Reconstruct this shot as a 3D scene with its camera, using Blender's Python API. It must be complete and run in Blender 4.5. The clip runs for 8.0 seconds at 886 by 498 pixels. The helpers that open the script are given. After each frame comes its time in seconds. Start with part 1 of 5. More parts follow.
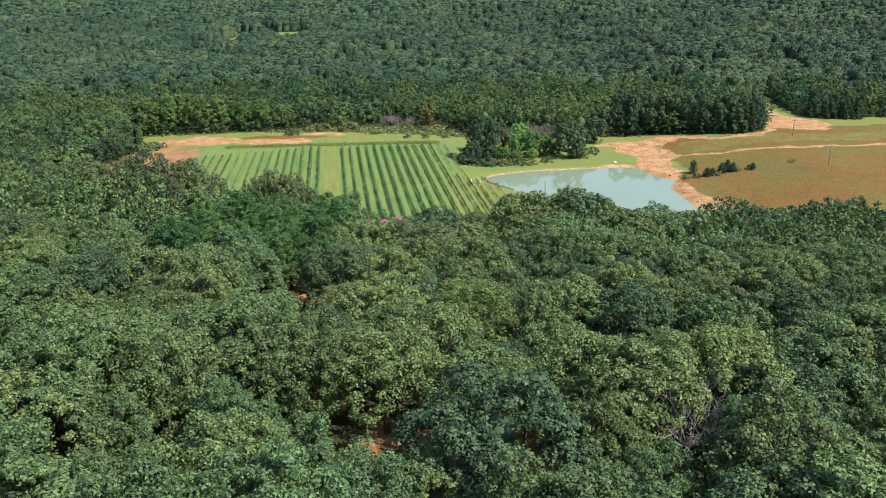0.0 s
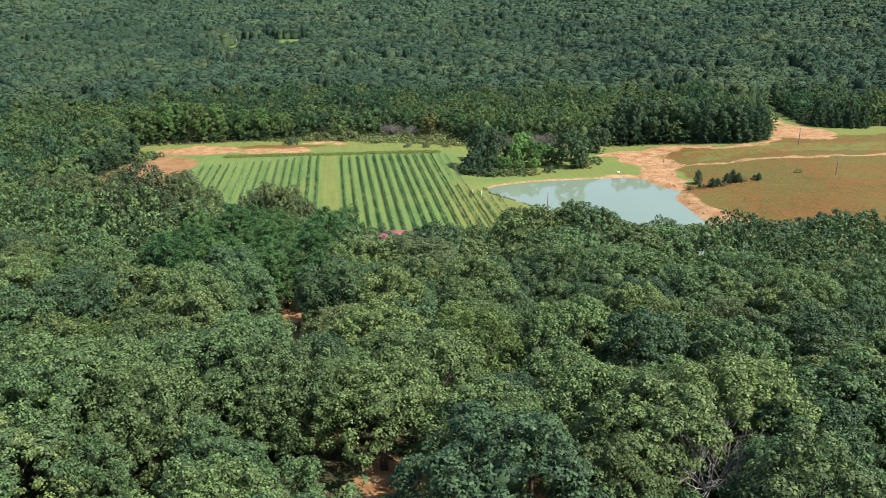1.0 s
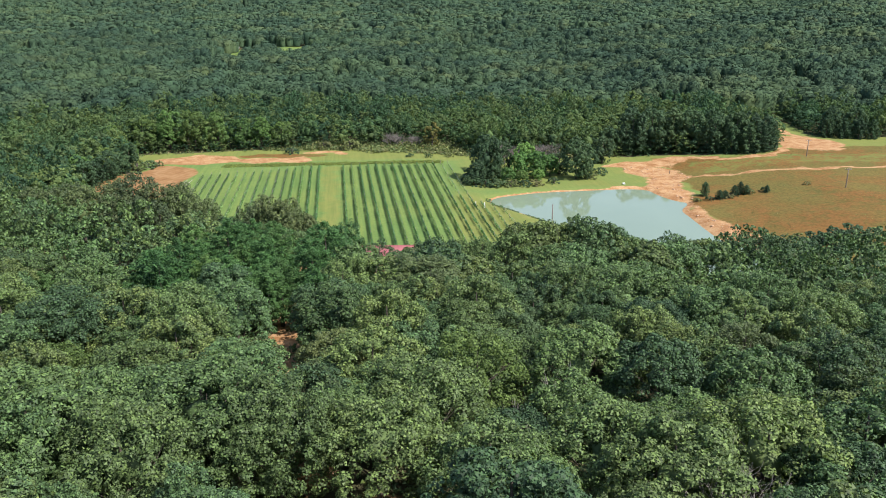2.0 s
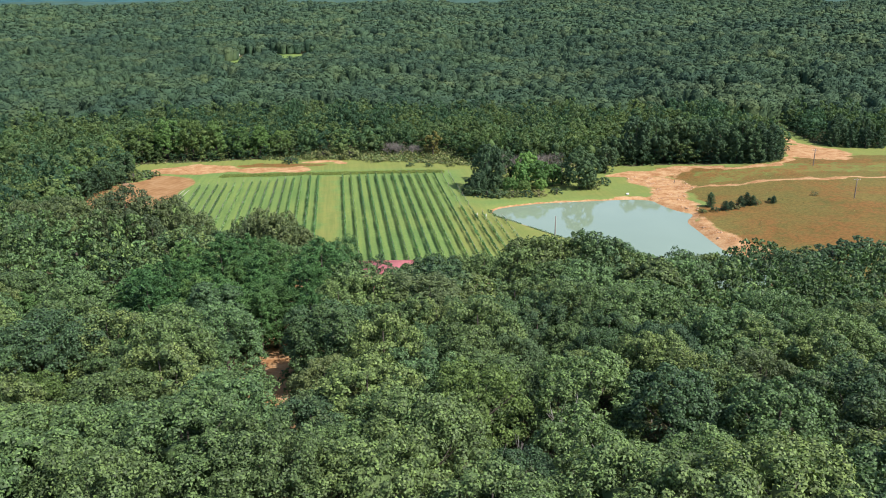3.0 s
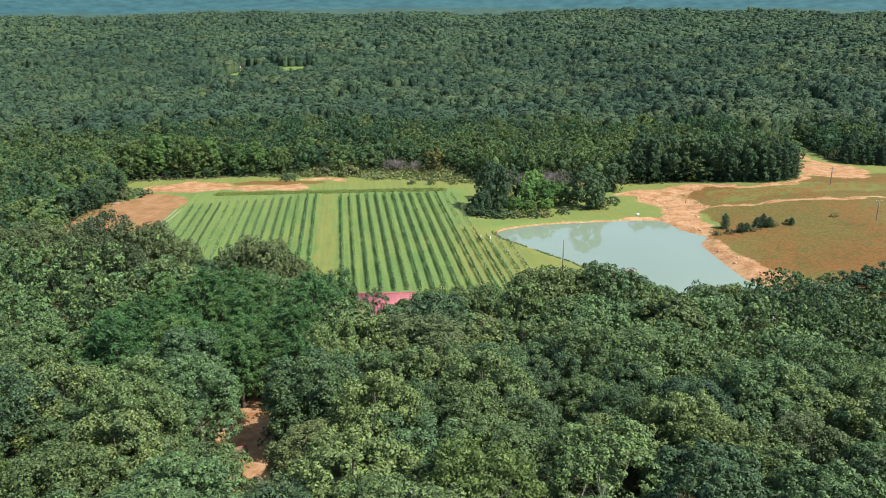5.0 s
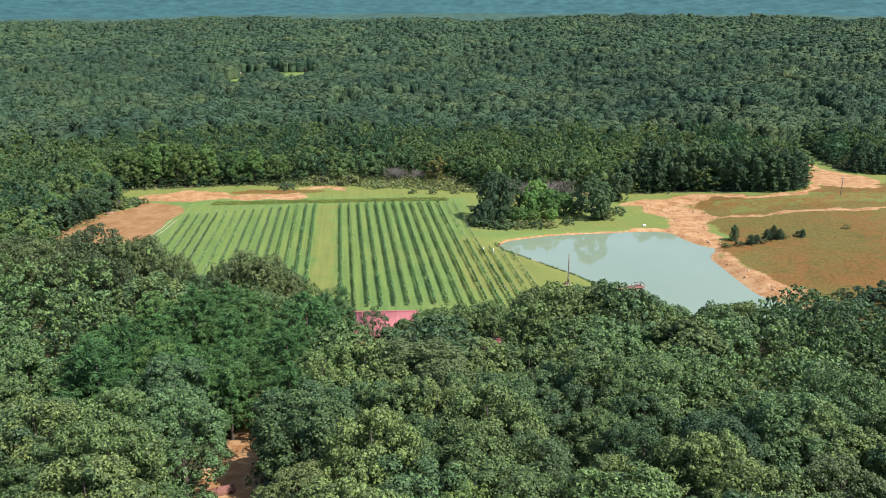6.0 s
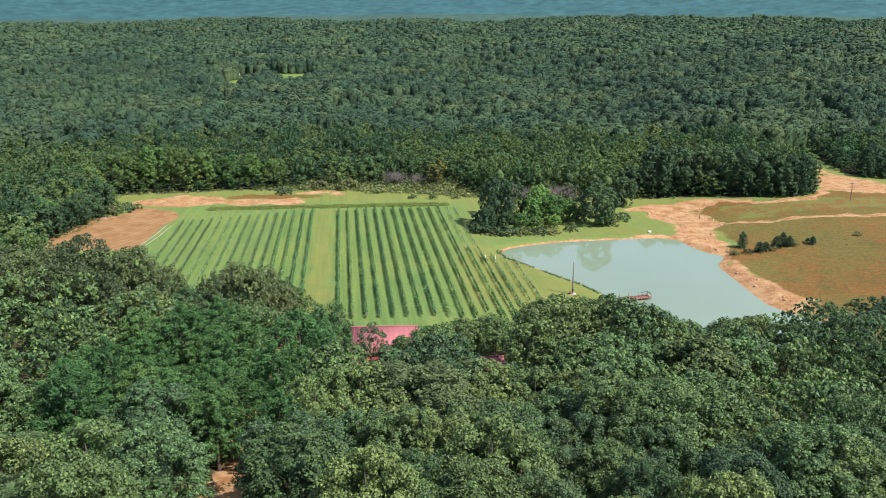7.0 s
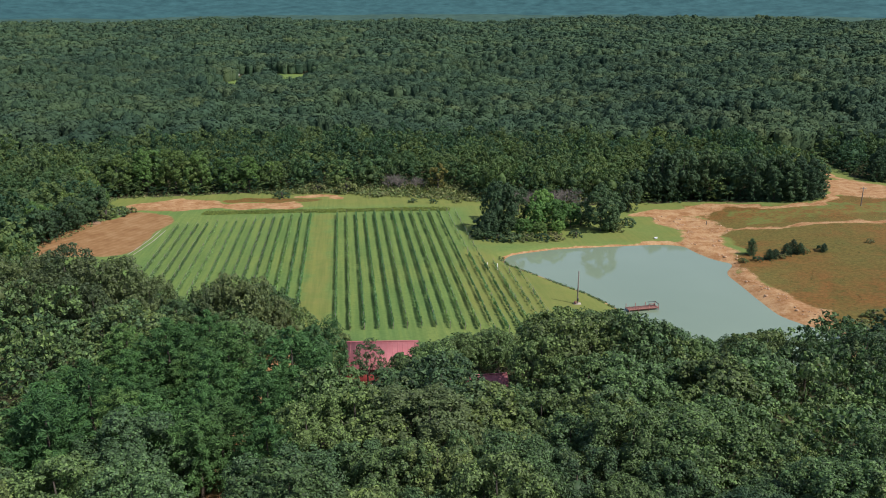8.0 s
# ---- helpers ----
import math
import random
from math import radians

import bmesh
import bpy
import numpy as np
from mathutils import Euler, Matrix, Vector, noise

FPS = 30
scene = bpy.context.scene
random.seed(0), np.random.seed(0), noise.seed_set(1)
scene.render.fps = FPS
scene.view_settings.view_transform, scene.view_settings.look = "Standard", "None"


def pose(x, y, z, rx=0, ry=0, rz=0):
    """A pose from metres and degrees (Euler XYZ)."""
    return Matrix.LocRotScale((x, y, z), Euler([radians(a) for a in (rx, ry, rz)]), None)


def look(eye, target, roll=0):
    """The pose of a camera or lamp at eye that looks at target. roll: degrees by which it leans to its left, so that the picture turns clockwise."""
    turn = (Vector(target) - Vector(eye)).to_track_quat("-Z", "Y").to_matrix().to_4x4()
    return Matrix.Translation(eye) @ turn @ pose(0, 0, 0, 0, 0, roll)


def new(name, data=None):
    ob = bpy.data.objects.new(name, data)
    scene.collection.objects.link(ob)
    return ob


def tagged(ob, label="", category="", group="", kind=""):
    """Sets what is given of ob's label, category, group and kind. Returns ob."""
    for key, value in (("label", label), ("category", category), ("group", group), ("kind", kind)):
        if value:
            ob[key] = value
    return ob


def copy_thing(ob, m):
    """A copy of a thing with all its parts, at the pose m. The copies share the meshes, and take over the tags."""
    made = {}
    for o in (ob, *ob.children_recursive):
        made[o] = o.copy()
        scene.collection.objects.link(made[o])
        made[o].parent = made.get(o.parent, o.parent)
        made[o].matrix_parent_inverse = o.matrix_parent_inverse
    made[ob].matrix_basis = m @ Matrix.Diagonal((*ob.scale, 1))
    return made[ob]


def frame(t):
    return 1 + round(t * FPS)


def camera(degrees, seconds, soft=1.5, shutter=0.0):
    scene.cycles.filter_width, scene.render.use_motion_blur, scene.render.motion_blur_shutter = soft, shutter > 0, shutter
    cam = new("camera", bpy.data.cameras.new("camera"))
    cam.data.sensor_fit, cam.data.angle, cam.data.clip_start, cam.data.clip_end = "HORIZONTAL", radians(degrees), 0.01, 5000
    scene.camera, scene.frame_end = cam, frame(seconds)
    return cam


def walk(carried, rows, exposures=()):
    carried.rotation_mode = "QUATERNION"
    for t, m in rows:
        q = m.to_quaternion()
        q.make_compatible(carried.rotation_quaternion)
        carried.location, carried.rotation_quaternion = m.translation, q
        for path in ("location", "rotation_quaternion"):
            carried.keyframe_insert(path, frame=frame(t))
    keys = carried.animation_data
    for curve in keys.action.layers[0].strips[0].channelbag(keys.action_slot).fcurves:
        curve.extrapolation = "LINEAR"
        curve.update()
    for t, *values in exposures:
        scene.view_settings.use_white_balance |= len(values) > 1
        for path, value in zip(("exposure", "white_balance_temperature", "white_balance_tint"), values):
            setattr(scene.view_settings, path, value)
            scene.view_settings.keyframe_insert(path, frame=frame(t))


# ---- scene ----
cam = camera(58.6, 8.0, 0.95)
PATH = [
    (0, (-2.96, 6.733, 74.64), (-2.936, 8.612, 73.955), -0.4),
    (0.5, (-2.901, 9.216, 74.679), (-2.876, 11.097, 74.002), -0.4),
    (1, (-2.853, 11.731, 74.737), (-2.831, 13.615, 74.068), -0.4),
    (1.5, (-2.794, 14.283, 74.805), (-2.776, 16.171, 74.144), -0.3),
    (3, (-2.379, 22.259, 75.094), (-2.367, 24.155, 74.456), -0.3),
    (3.5, (-2.207, 25.139, 75.152), (-2.198, 27.036, 74.521), -0.3),
    (4, (-2.042, 28.175, 75.2), (-2.035, 30.075, 74.575), -0.3),
    (4.5, (-1.927, 31.385, 75.234), (-1.921, 33.286, 74.614), -0.3),
    (6, (-2.044, 41.723, 75.381), (-2.043, 43.631, 74.781), -0.2),
    (6.5, (-2.064, 45.196, 75.406), (-2.063, 47.104, 74.806), -0.2),
    (7, (-2.066, 48.652, 75.417), (-2.066, 50.56, 74.819), -0.2),
    (7.5, (-2.063, 52.083, 75.422), (-2.063, 53.991, 74.824), -0.2),
    (8, (-2.063, 55.506, 75.42), (-2.065, 57.414, 74.822), -0.1),
]
walk(cam, [(t, look(eye, target, roll)) for t, eye, target, roll in PATH], [(0.0, 0.69, 6250, 13), (3.0, 0.68, 6250, 13), (4.5, 0.70, 6250, 13), (6.5, 0.71, 6250, 13), (7.2, 0.64, 6250, 13), (7.6, 0.46, 6250, 13), (8.0, 0.08, 6250, 13)])

# ---- world, sun, exposure ----
SUN_DIR = Vector((0.80, -0.48, 1.15)).normalized()
world = bpy.data.worlds.new("world")
scene.world = world
world.use_nodes = True
wn, wl = world.node_tree.nodes, world.node_tree.links
sky = wn.new("ShaderNodeTexSky")
sky.sky_type, sky.sun_disc = "NISHITA", False
sky.sun_elevation = math.asin(SUN_DIR.z)
sky.sun_rotation = math.atan2(SUN_DIR.x, SUN_DIR.y)
sky.dust_density = 1.5
wn["Background"].inputs["Strength"].default_value = 0.125
wl.new(sky.outputs["Color"], wn["Background"].inputs["Color"])
sun_lamp = bpy.data.lights.new("sun", "SUN")
sun_lamp.energy, sun_lamp.angle, sun_lamp.color = 4.5, radians(0.53), (1.0, 0.95, 0.86)
sun = new("sun", sun_lamp)
sun.matrix_world = look(SUN_DIR * 300, (0, 0, 0))


# ---- materials ----
class Shade:
    """A small builder for node materials."""

    def __init__(self, name):
        self.mat = bpy.data.materials.new(name)
        self.mat.use_nodes = True
        self.n, self.l = self.mat.node_tree.nodes, self.mat.node_tree.links
        self.bsdf = self.n["Principled BSDF"]
        self.out = self.n["Material Output"]

    def node(self, kind, links=(), **values):
        nd = self.n.new(kind)
        for key, value in values.items():
            if key in nd.inputs:
                nd.inputs[key].default_value = value
        for key, sock in links:
            self.l.new(sock, nd.inputs[key])
        return nd

    def coords(self):
        return self.node("ShaderNodeTexCoord").outputs["Object"]

    def place(self):
        return self.node("ShaderNodeNewGeometry").outputs["Position"]

    def noise(self, where, scale, detail=4.0, rough=0.55):
        nd = self.node("ShaderNodeTexNoise", [("Vector", where)], Scale=scale, Detail=detail, Roughness=rough)
        return nd.outputs["Fac"]

    def ramp(self, fac, stops):
        nd = self.node("ShaderNodeValToRGB", [("Fac", fac)])
        els = nd.color_ramp.elements
        while len(els) < len(stops):
            els.new(0.5)
        for el, (p, c) in zip(els, stops):
            el.position, el.color = p, (*c, 1) if len(c) == 3 else c
        return nd.outputs["Color"]

    def grey(self, fac, lo, hi):
        return self.ramp(fac, [(lo, (0, 0, 0)), (hi, (1, 1, 1))])

    def mix(self, fac, a, b, kind="MIX"):
        nd = self.n.new("ShaderNodeMix")
        nd.data_type, nd.blend_type = "RGBA", kind
        for slot, v in ((0, fac), (6, a), (7, b)):
            if isinstance(v, (int, float)):
                nd.inputs[slot].default_value = v
            elif isinstance(v, tuple):
                nd.inputs[slot].default_value = (*v, 1)
            else:
                self.l.new(v, nd.inputs[slot])
        return nd.outputs[2]

    def math(self, op, a, b=0.0):
        nd = self.n.new("ShaderNodeMath")
        nd.operation = op
        for slot, v in ((0, a), (1, b)):
            if isinstance(v, (int, float)):
                nd.inputs[slot].default_value = v
            else:
                self.l.new(v, nd.inputs[slot])
        return nd.outputs[0]

    def bump(self, height, strength, dist):
        nd = self.node("ShaderNodeBump", [("Height", height)], Strength=strength, Distance=dist)
        self.l.new(nd.outputs["Normal"], self.bsdf.inputs["Normal"])

    def done(self, color, rough=0.8, spec=0.3):
        if isinstance(color, tuple):
            self.bsdf.inputs["Base Color"].default_value = (*color, 1)
        else:
            self.l.new(color, self.bsdf.inputs["Base Color"])
        self.bsdf.inputs["Roughness"].default_value = rough
        self.bsdf.inputs["Specular IOR Level"].default_value = spec
        return self.mat


def leaf_material(name, stops, leaf_spread=0.36, clear=0.22, spec=0.18, patch=0.35):
    """Foliage: hue by tree, patches within the crown, and each leaf a little different."""
    s = Shade(name)
    info = s.node("ShaderNodeObjectInfo").outputs["Random"]
    tint = s.node("ShaderNodeAttribute")
    tint.attribute_name = "tint"
    tree = s.math("FRACT", s.math("ADD", info, tint.outputs["Fac"]))
    geo = s.node("ShaderNodeNewGeometry")
    patches = s.noise(geo.outputs["Position"], 0.35, 3.0)
    fac = s.math("ADD", tree, s.math("MULTIPLY", s.math("SUBTRACT", patches, 0.5), patch))
    base = s.ramp(fac, stops)
    island = geo.outputs["Random Per Island"]
    leaf = s.ramp(island, [(0.0, (1 - leaf_spread,) * 3), (0.55, (1, 1, 1)), (1.0, (1.05 + leaf_spread * 0.9, 1.05 + leaf_spread * 0.9, 1.0 + leaf_spread * 0.5))])
    tone = s.ramp(s.math("FRACT", s.math("MULTIPLY", tree, 7.13)), [(0.0, (0.74, 0.76, 0.78)), (0.5, (1.0, 1.0, 1.0)), (1.0, (1.22, 1.20, 1.12))])
    col = s.mix(1.0, s.mix(1.0, base, tone, "MULTIPLY"), leaf, "MULTIPLY")
    s.done(col, 0.6, spec)
    glow = s.node("ShaderNodeBsdfTranslucent", [("Color", s.mix(1.0, col, (1.25, 1.35, 0.6), "MULTIPLY"))])
    both = s.node("ShaderNodeMixShader", [(1, s.bsdf.outputs[0]), (2, glow.outputs[0])])
    both.inputs[0].default_value = clear
    s.l.new(both.outputs[0], s.out.inputs["Surface"])
    return s.mat


MIXED = leaf_material("mixed_wood_leaves", [(0.0, (0.041, 0.086, 0.047)), (0.3, (0.055, 0.107, 0.051)), (0.6, (0.071, 0.124, 0.051)), (0.85, (0.108, 0.150, 0.053)), (1.0, (0.053, 0.098, 0.053))], 0.18, 0.25, 0.1, 0.25)
OAK = leaf_material("oak_leaves", [(0.0, (0.068, 0.123, 0.055)), (0.3, (0.081, 0.140, 0.055)), (0.55, (0.095, 0.151, 0.055)), (0.8, (0.107, 0.156, 0.055)), (0.93, (0.122, 0.163, 0.055)), (1.0, (0.067, 0.118, 0.054))], 0.62, 0.15, 0.26)
OLIVE = leaf_material("olive_oak_leaves", [(0.0, (0.078, 0.112, 0.048)), (0.5, (0.094, 0.126, 0.050)), (1.0, (0.112, 0.142, 0.054))], 0.42, 0.22, 0.34)
GOLDEN = leaf_material("golden_oak_leaves", [(0.0, (0.104, 0.160, 0.046)), (1.0, (0.118, 0.168, 0.048))], 0.5, 0.22, 0.22)
PINE = leaf_material("pine_needles", [(0.0, (0.058, 0.132, 0.046)), (0.5, (0.072, 0.152, 0.050)), (1.0, (0.094, 0.166, 0.054))], 0.4, 0.2)
DARK_OAK = leaf_material("dark_oak_leaves", [(0.0, (0.044, 0.082, 0.042)), (0.5, (0.054, 0.098, 0.046)), (1.0, (0.072, 0.114, 0.050))], 0.36, 0.12, 0.2)
EVERGREEN = leaf_material("evergreen_leaves", [(0.0, (0.066, 0.138, 0.050)), (1.0, (0.074, 0.148, 0.054))], 0.4, 0.15, 0.2)
CEDAR = leaf_material("cedar_leaves", [(0.0, (0.044, 0.086, 0.046)), (1.0, (0.060, 0.106, 0.050))], 0.3, 0.1)
WILLOW = leaf_material("willow_leaves", [(0.0, (0.120, 0.235, 0.076)), (0.6, (0.150, 0.260, 0.080)), (1.0, (0.185, 0.275, 0.084))], 0.3, 0.36)
PALE_LEAF = leaf_material("light_green_leaves", [(0.0, (0.088, 0.168, 0.054)), (0.6, (0.108, 0.186, 0.056)), (1.0, (0.135, 0.195, 0.058))], 0.35, 0.28)
YELLOW = leaf_material("yellowing_leaves", [(0.0, (0.160, 0.160, 0.050)), (1.0, (0.180, 0.165, 0.052))], 0.35, 0.3)
VINE = leaf_material("vine_leaves", [(0.0, (0.094, 0.193, 0.076)), (0.6, (0.120, 0.223, 0.083)), (1.0, (0.155, 0.241, 0.087))], 0.35, 0.32)
YOUNG = leaf_material("young_vine_leaves", [(0.0, (0.140, 0.235, 0.105)), (1.0, (0.195, 0.285, 0.130))], 0.45, 0.4)
HEADLAND = leaf_material("headland_vine_leaves", [(0.0, (0.185, 0.250, 0.080)), (1.0, (0.270, 0.300, 0.095))], 0.4, 0.45)
WEEDS = leaf_material("weeds", [(0.0, (0.110, 0.160, 0.060)), (0.5, (0.150, 0.180, 0.070)), (1.0, (0.190, 0.185, 0.085))], 0.35, 0.2)


def bark_material(name, lo, hi):
    s = Shade(name)
    p = s.coords()
    grain = s.noise(p, 6.0, 6.0, 0.7)
    s.bump(grain, 0.6, 0.05)
    return s.done(s.ramp(grain, [(0.3, lo), (0.7, hi)]), 0.9, 0.1)


BARK = bark_material("bark", (0.055, 0.045, 0.036), (0.14, 0.12, 0.10))
DEAD = bark_material("dead_wood", (0.22, 0.20, 0.18), (0.42, 0.39, 0.36))
BRUSH = bark_material("dry_brush", (0.125, 0.110, 0.098), (0.215, 0.192, 0.172))


def ground_material():
    s = Shade("ground_cover")
    p = s.place()
    cov = s.node("ShaderNodeAttribute")
    cov.attribute_name = "cover"
    sep = s.node("ShaderNodeSeparateColor", [("Color", cov.outputs["Color"])])
    big, mid, fine = s.noise(p, 0.035, 3.0), s.noise(p, 0.25, 5.0, 0.65), s.noise(p, 2.2, 6.0, 0.7)
    edge = s.math("ADD", s.math("MULTIPLY", s.math("SUBTRACT", mid, 0.5), 0.9), s.math("MULTIPLY", s.math("SUBTRACT", fine, 0.5), 0.5))
    grass = s.mix(s.grey(big, 0.35, 0.65), (0.132, 0.204, 0.062), (0.164, 0.218, 0.064))
    at = s.node("ShaderNodeSeparateXYZ", [(0, p)])
    across = s.math("ADD", s.math("MULTIPLY", at.outputs[0], 0.992), s.math("MULTIPLY", at.outputs[1], 0.124))
    along = s.math("SUBTRACT", s.math("MULTIPLY", at.outputs[1], 0.04), s.math("MULTIPLY", at.outputs[0], 0.005))
    swath = s.node("ShaderNodeCombineXYZ", [(0, across), (1, along)]).outputs[0]
    mown = s.noise(swath, 0.75, 3.0, 0.6)
    vines = s.math("LESS_THAN", s.math("ADD", at.outputs[0], s.math("MULTIPLY", at.outputs[1], 0.3)), 92.0)
    grass = s.mix(vines, grass, s.mix(1.0, grass, s.ramp(mown, [(0.36, (0.84, 0.89, 0.87)), (0.5, (1, 1, 1)), (0.64, (1.16, 1.09, 1.02))]), "MULTIPLY"))
    grass = s.mix(s.grey(fine, 0.35, 0.7), grass, s.mix(1.0, grass, (0.72, 0.78, 0.70), "MULTIPLY"))
    patch = s.math("ADD", s.math("MULTIPLY", mid, 0.45), s.math("MULTIPLY", s.noise(p, 0.085, 5.0, 0.6), 0.55))
    dry = s.ramp(patch, [(0.36, (0.098, 0.088, 0.025)), (0.44, (0.140, 0.088, 0.026)), (0.51, (0.178, 0.088, 0.028)), (0.57, (0.152, 0.094, 0.029)), (0.64, (0.100, 0.090, 0.026))])
    dry = s.mix(s.grey(big, 0.42, 0.58), dry, s.mix(0.75, dry, (0.124, 0.112, 0.032)))
    dry = s.mix(s.math("MULTIPLY", s.grey(fine, 0.45, 0.75), 0.4), dry, (0.098, 0.086, 0.028))
    tuft = s.noise(p, 1.1, 5.0, 0.75)
    dry = s.mix(1.0, dry, s.ramp(tuft, [(0.34, (0.68, 0.72, 0.68)), (0.5, (1.0, 1.0, 1.0)), (0.66, (1.30, 1.24, 1.15))]), "MULTIPLY")
    grass = s.mix(1.0, grass, s.ramp(tuft, [(0.36, (0.84, 0.87, 0.84)), (0.5, (1.0, 1.0, 1.0)), (0.64, (1.12, 1.10, 1.06))]), "MULTIPLY")
    dirt = s.ramp(mid, [(0.36, (0.262, 0.128, 0.050)), (0.48, (0.345, 0.192, 0.084)), (0.62, (0.430, 0.272, 0.134))])
    rill = s.noise(p, 0.8, 6.0, 0.8)
    dirt = s.mix(s.math("MULTIPLY", s.grey(rill, 0.50, 0.64), 0.40), dirt, (0.52, 0.37, 0.24))
    dirt = s.mix(s.math("MULTIPLY", s.grey(s.math("SUBTRACT", 1.0, rill), 0.54, 0.66), 0.6), dirt, (0.21, 0.082, 0.034))
    dirt = s.mix(s.math("MULTIPLY", s.grey(fine, 0.4, 0.75), 0.35), dirt, (0.25, 0.13, 0.07))
    worn = s.mix(s.grey(mid, 0.3, 0.7), (0.146, 0.176, 0.044), (0.190, 0.188, 0.054))
    worn = s.mix(1.0, worn, s.ramp(mown, [(0.36, (0.90, 0.93, 0.92)), (0.5, (1, 1, 1)), (0.64, (1.08, 1.05, 1.02))]), "MULTIPLY")
    soil = s.node("ShaderNodeAttribute")
    soil.attribute_name = "tilled"
    xyz = s.node("ShaderNodeSeparateXYZ", [(0, p)])
    furrow = s.math("SINE", s.math("ADD", s.math("MULTIPLY", xyz.outputs[0], 2.3), s.math("ADD", s.math("MULTIPLY", xyz.outputs[1], -1.0), s.math("MULTIPLY", big, 9.0))))
    brown = s.ramp(s.math("ADD", mid, s.math("MULTIPLY", furrow, 0.045)), [(0.3, (0.205, 0.106, 0.045)), (0.5, (0.258, 0.144, 0.062)), (0.7, (0.310, 0.190, 0.092))])
    dirt = s.mix(soil.outputs["Fac"], dirt, brown)
    litter = s.ramp(fine, [(0.3, (0.050, 0.042, 0.024)), (0.7, (0.085, 0.085, 0.040))])

    def weigh(sock):
        return s.grey(s.math("ADD", sock, s.math("MULTIPLY", edge, 0.55)), 0.42, 0.58)
    col = s.mix(s.math("MULTIPLY", cov.outputs["Alpha"], 0.8), grass, worn)
    col = s.mix(weigh(sep.outputs["Green"]), col, dry)
    col = s.mix(weigh(sep.outputs["Blue"]), col, litter)
    ragged = s.math("ADD", sep.outputs["Red"], s.math("ADD", s.math("MULTIPLY", edge, 0.7), s.math("MULTIPLY", s.math("SUBTRACT", rill, 0.5), 0.5)))
    col = s.mix(s.grey(ragged, 0.40, 0.62), col, dirt)
    s.bump(s.math("ADD", fine, s.math("MULTIPLY", mid, 2.0)), 0.5, 0.12)
    return s.done(col, 0.95, 0.1)


GROUND = ground_material()


def water_material():
    s = Shade("pond_water")
    p = s.place()
    murk = s.ramp(s.noise(p, 0.03, 2.0), [(0.3, (0.188, 0.244, 0.164)), (0.7, (0.208, 0.266, 0.182))])
    s.bump(s.noise(p, 1.6, 3.0), 0.04, 0.05)
    s.done(murk, 0.04, 0.5)
    s.bsdf.inputs["IOR"].default_value = 1.70
    return s.mat


WATER = water_material()


def canopy_material():
    s = Shade("far_canopy")
    p = s.place()
    tint = s.node("ShaderNodeAttribute")
    tint.attribute_name = "tint"
    leaf = s.noise(p, 0.8, 5.0, 0.75)
    big = s.noise(p, 0.012, 3.0)
    # greens pulled towards grey-blue: some distance haze is put into the colour
    base = s.ramp(tint.outputs["Fac"], [(0.0, (0.033, 0.064, 0.039)), (0.35, (0.040, 0.073, 0.042)), (0.7, (0.049, 0.081, 0.043)), (0.92, (0.068, 0.096, 0.045)), (1.0, (0.043, 0.075, 0.045))])
    base = s.mix(1.0, base, s.ramp(big, [(0.36, (0.86, 0.90, 0.94)), (0.5, (1.06, 1.08, 1.07)), (0.62, (1.28, 1.24, 1.10))]), "MULTIPLY")
    col = s.mix(1.0, base, s.ramp(leaf, [(0.36, (0.80, 0.81, 0.82)), (0.5, (1, 1, 1)), (0.64, (1.18, 1.16, 1.06))]), "MULTIPLY")
    speck = s.node("ShaderNodeNewGeometry").outputs["Random Per Island"]
    col = s.mix(1.0, col, s.ramp(speck, [(0.0, (0.90, 0.91, 0.91)), (0.5, (1, 1, 1)), (1.0, (1.10, 1.09, 1.05))]), "MULTIPLY")
    s.bump(leaf, 0.8, 0.9)
    return s.done(col, 0.8, 0.15)


CANOPY = canopy_material()


def plain_material(name, lo, hi, scale, rough=0.7, metal=0.0, bump=0.2):
    s = Shade(name)
    grain = s.noise(s.coords(), scale, 5.0, 0.65)
    s.bump(grain, bump, 0.02)
    s.bsdf.inputs["Metallic"].default_value = metal
    return s.done(s.ramp(grain, [(0.3, lo), (0.7, hi)]), rough, 0.35)


WOOD = plain_material("weathered_wood", (0.13, 0.10, 0.08), (0.25, 0.21, 0.17), 3.0)
REDWOOD = plain_material("red_brown_decking", (0.20, 0.085, 0.065), (0.30, 0.14, 0.11), 2.0)
ROOFING = plain_material("red_metal_roofing", (0.34, 0.110, 0.115), (0.40, 0.150, 0.152), 0.8, 0.75)
SIDING = plain_material("red_siding", (0.34, 0.055, 0.05), (0.42, 0.085, 0.075), 1.0)
WHITE = plain_material("white_paint", (0.70, 0.70, 0.68), (0.82, 0.82, 0.80), 2.0, 0.5)
CONCRETE = plain_material("pale_concrete", (0.30, 0.26, 0.20), (0.40, 0.35, 0.28), 3.0, 0.9)
DARK = plain_material("dark_metal", (0.05, 0.05, 0.05), (0.09, 0.085, 0.08), 4.0, 0.5, 0.6)
WIRE = plain_material("galvanised_wire", (0.35, 0.35, 0.34), (0.48, 0.48, 0.47), 6.0, 0.4, 0.8)
GLASS = plain_material("window_glass", (0.02, 0.025, 0.03), (0.03, 0.035, 0.04), 1.0, 0.08, 0.0, 0.0)
ROCK = plain_material("pale_rock", (0.34, 0.20, 0.11), (0.48, 0.33, 0.21), 1.2, 0.95)
SOIL = plain_material("heaped_soil", (0.17, 0.10, 0.055), (0.27, 0.17, 0.10), 1.5, 0.95)
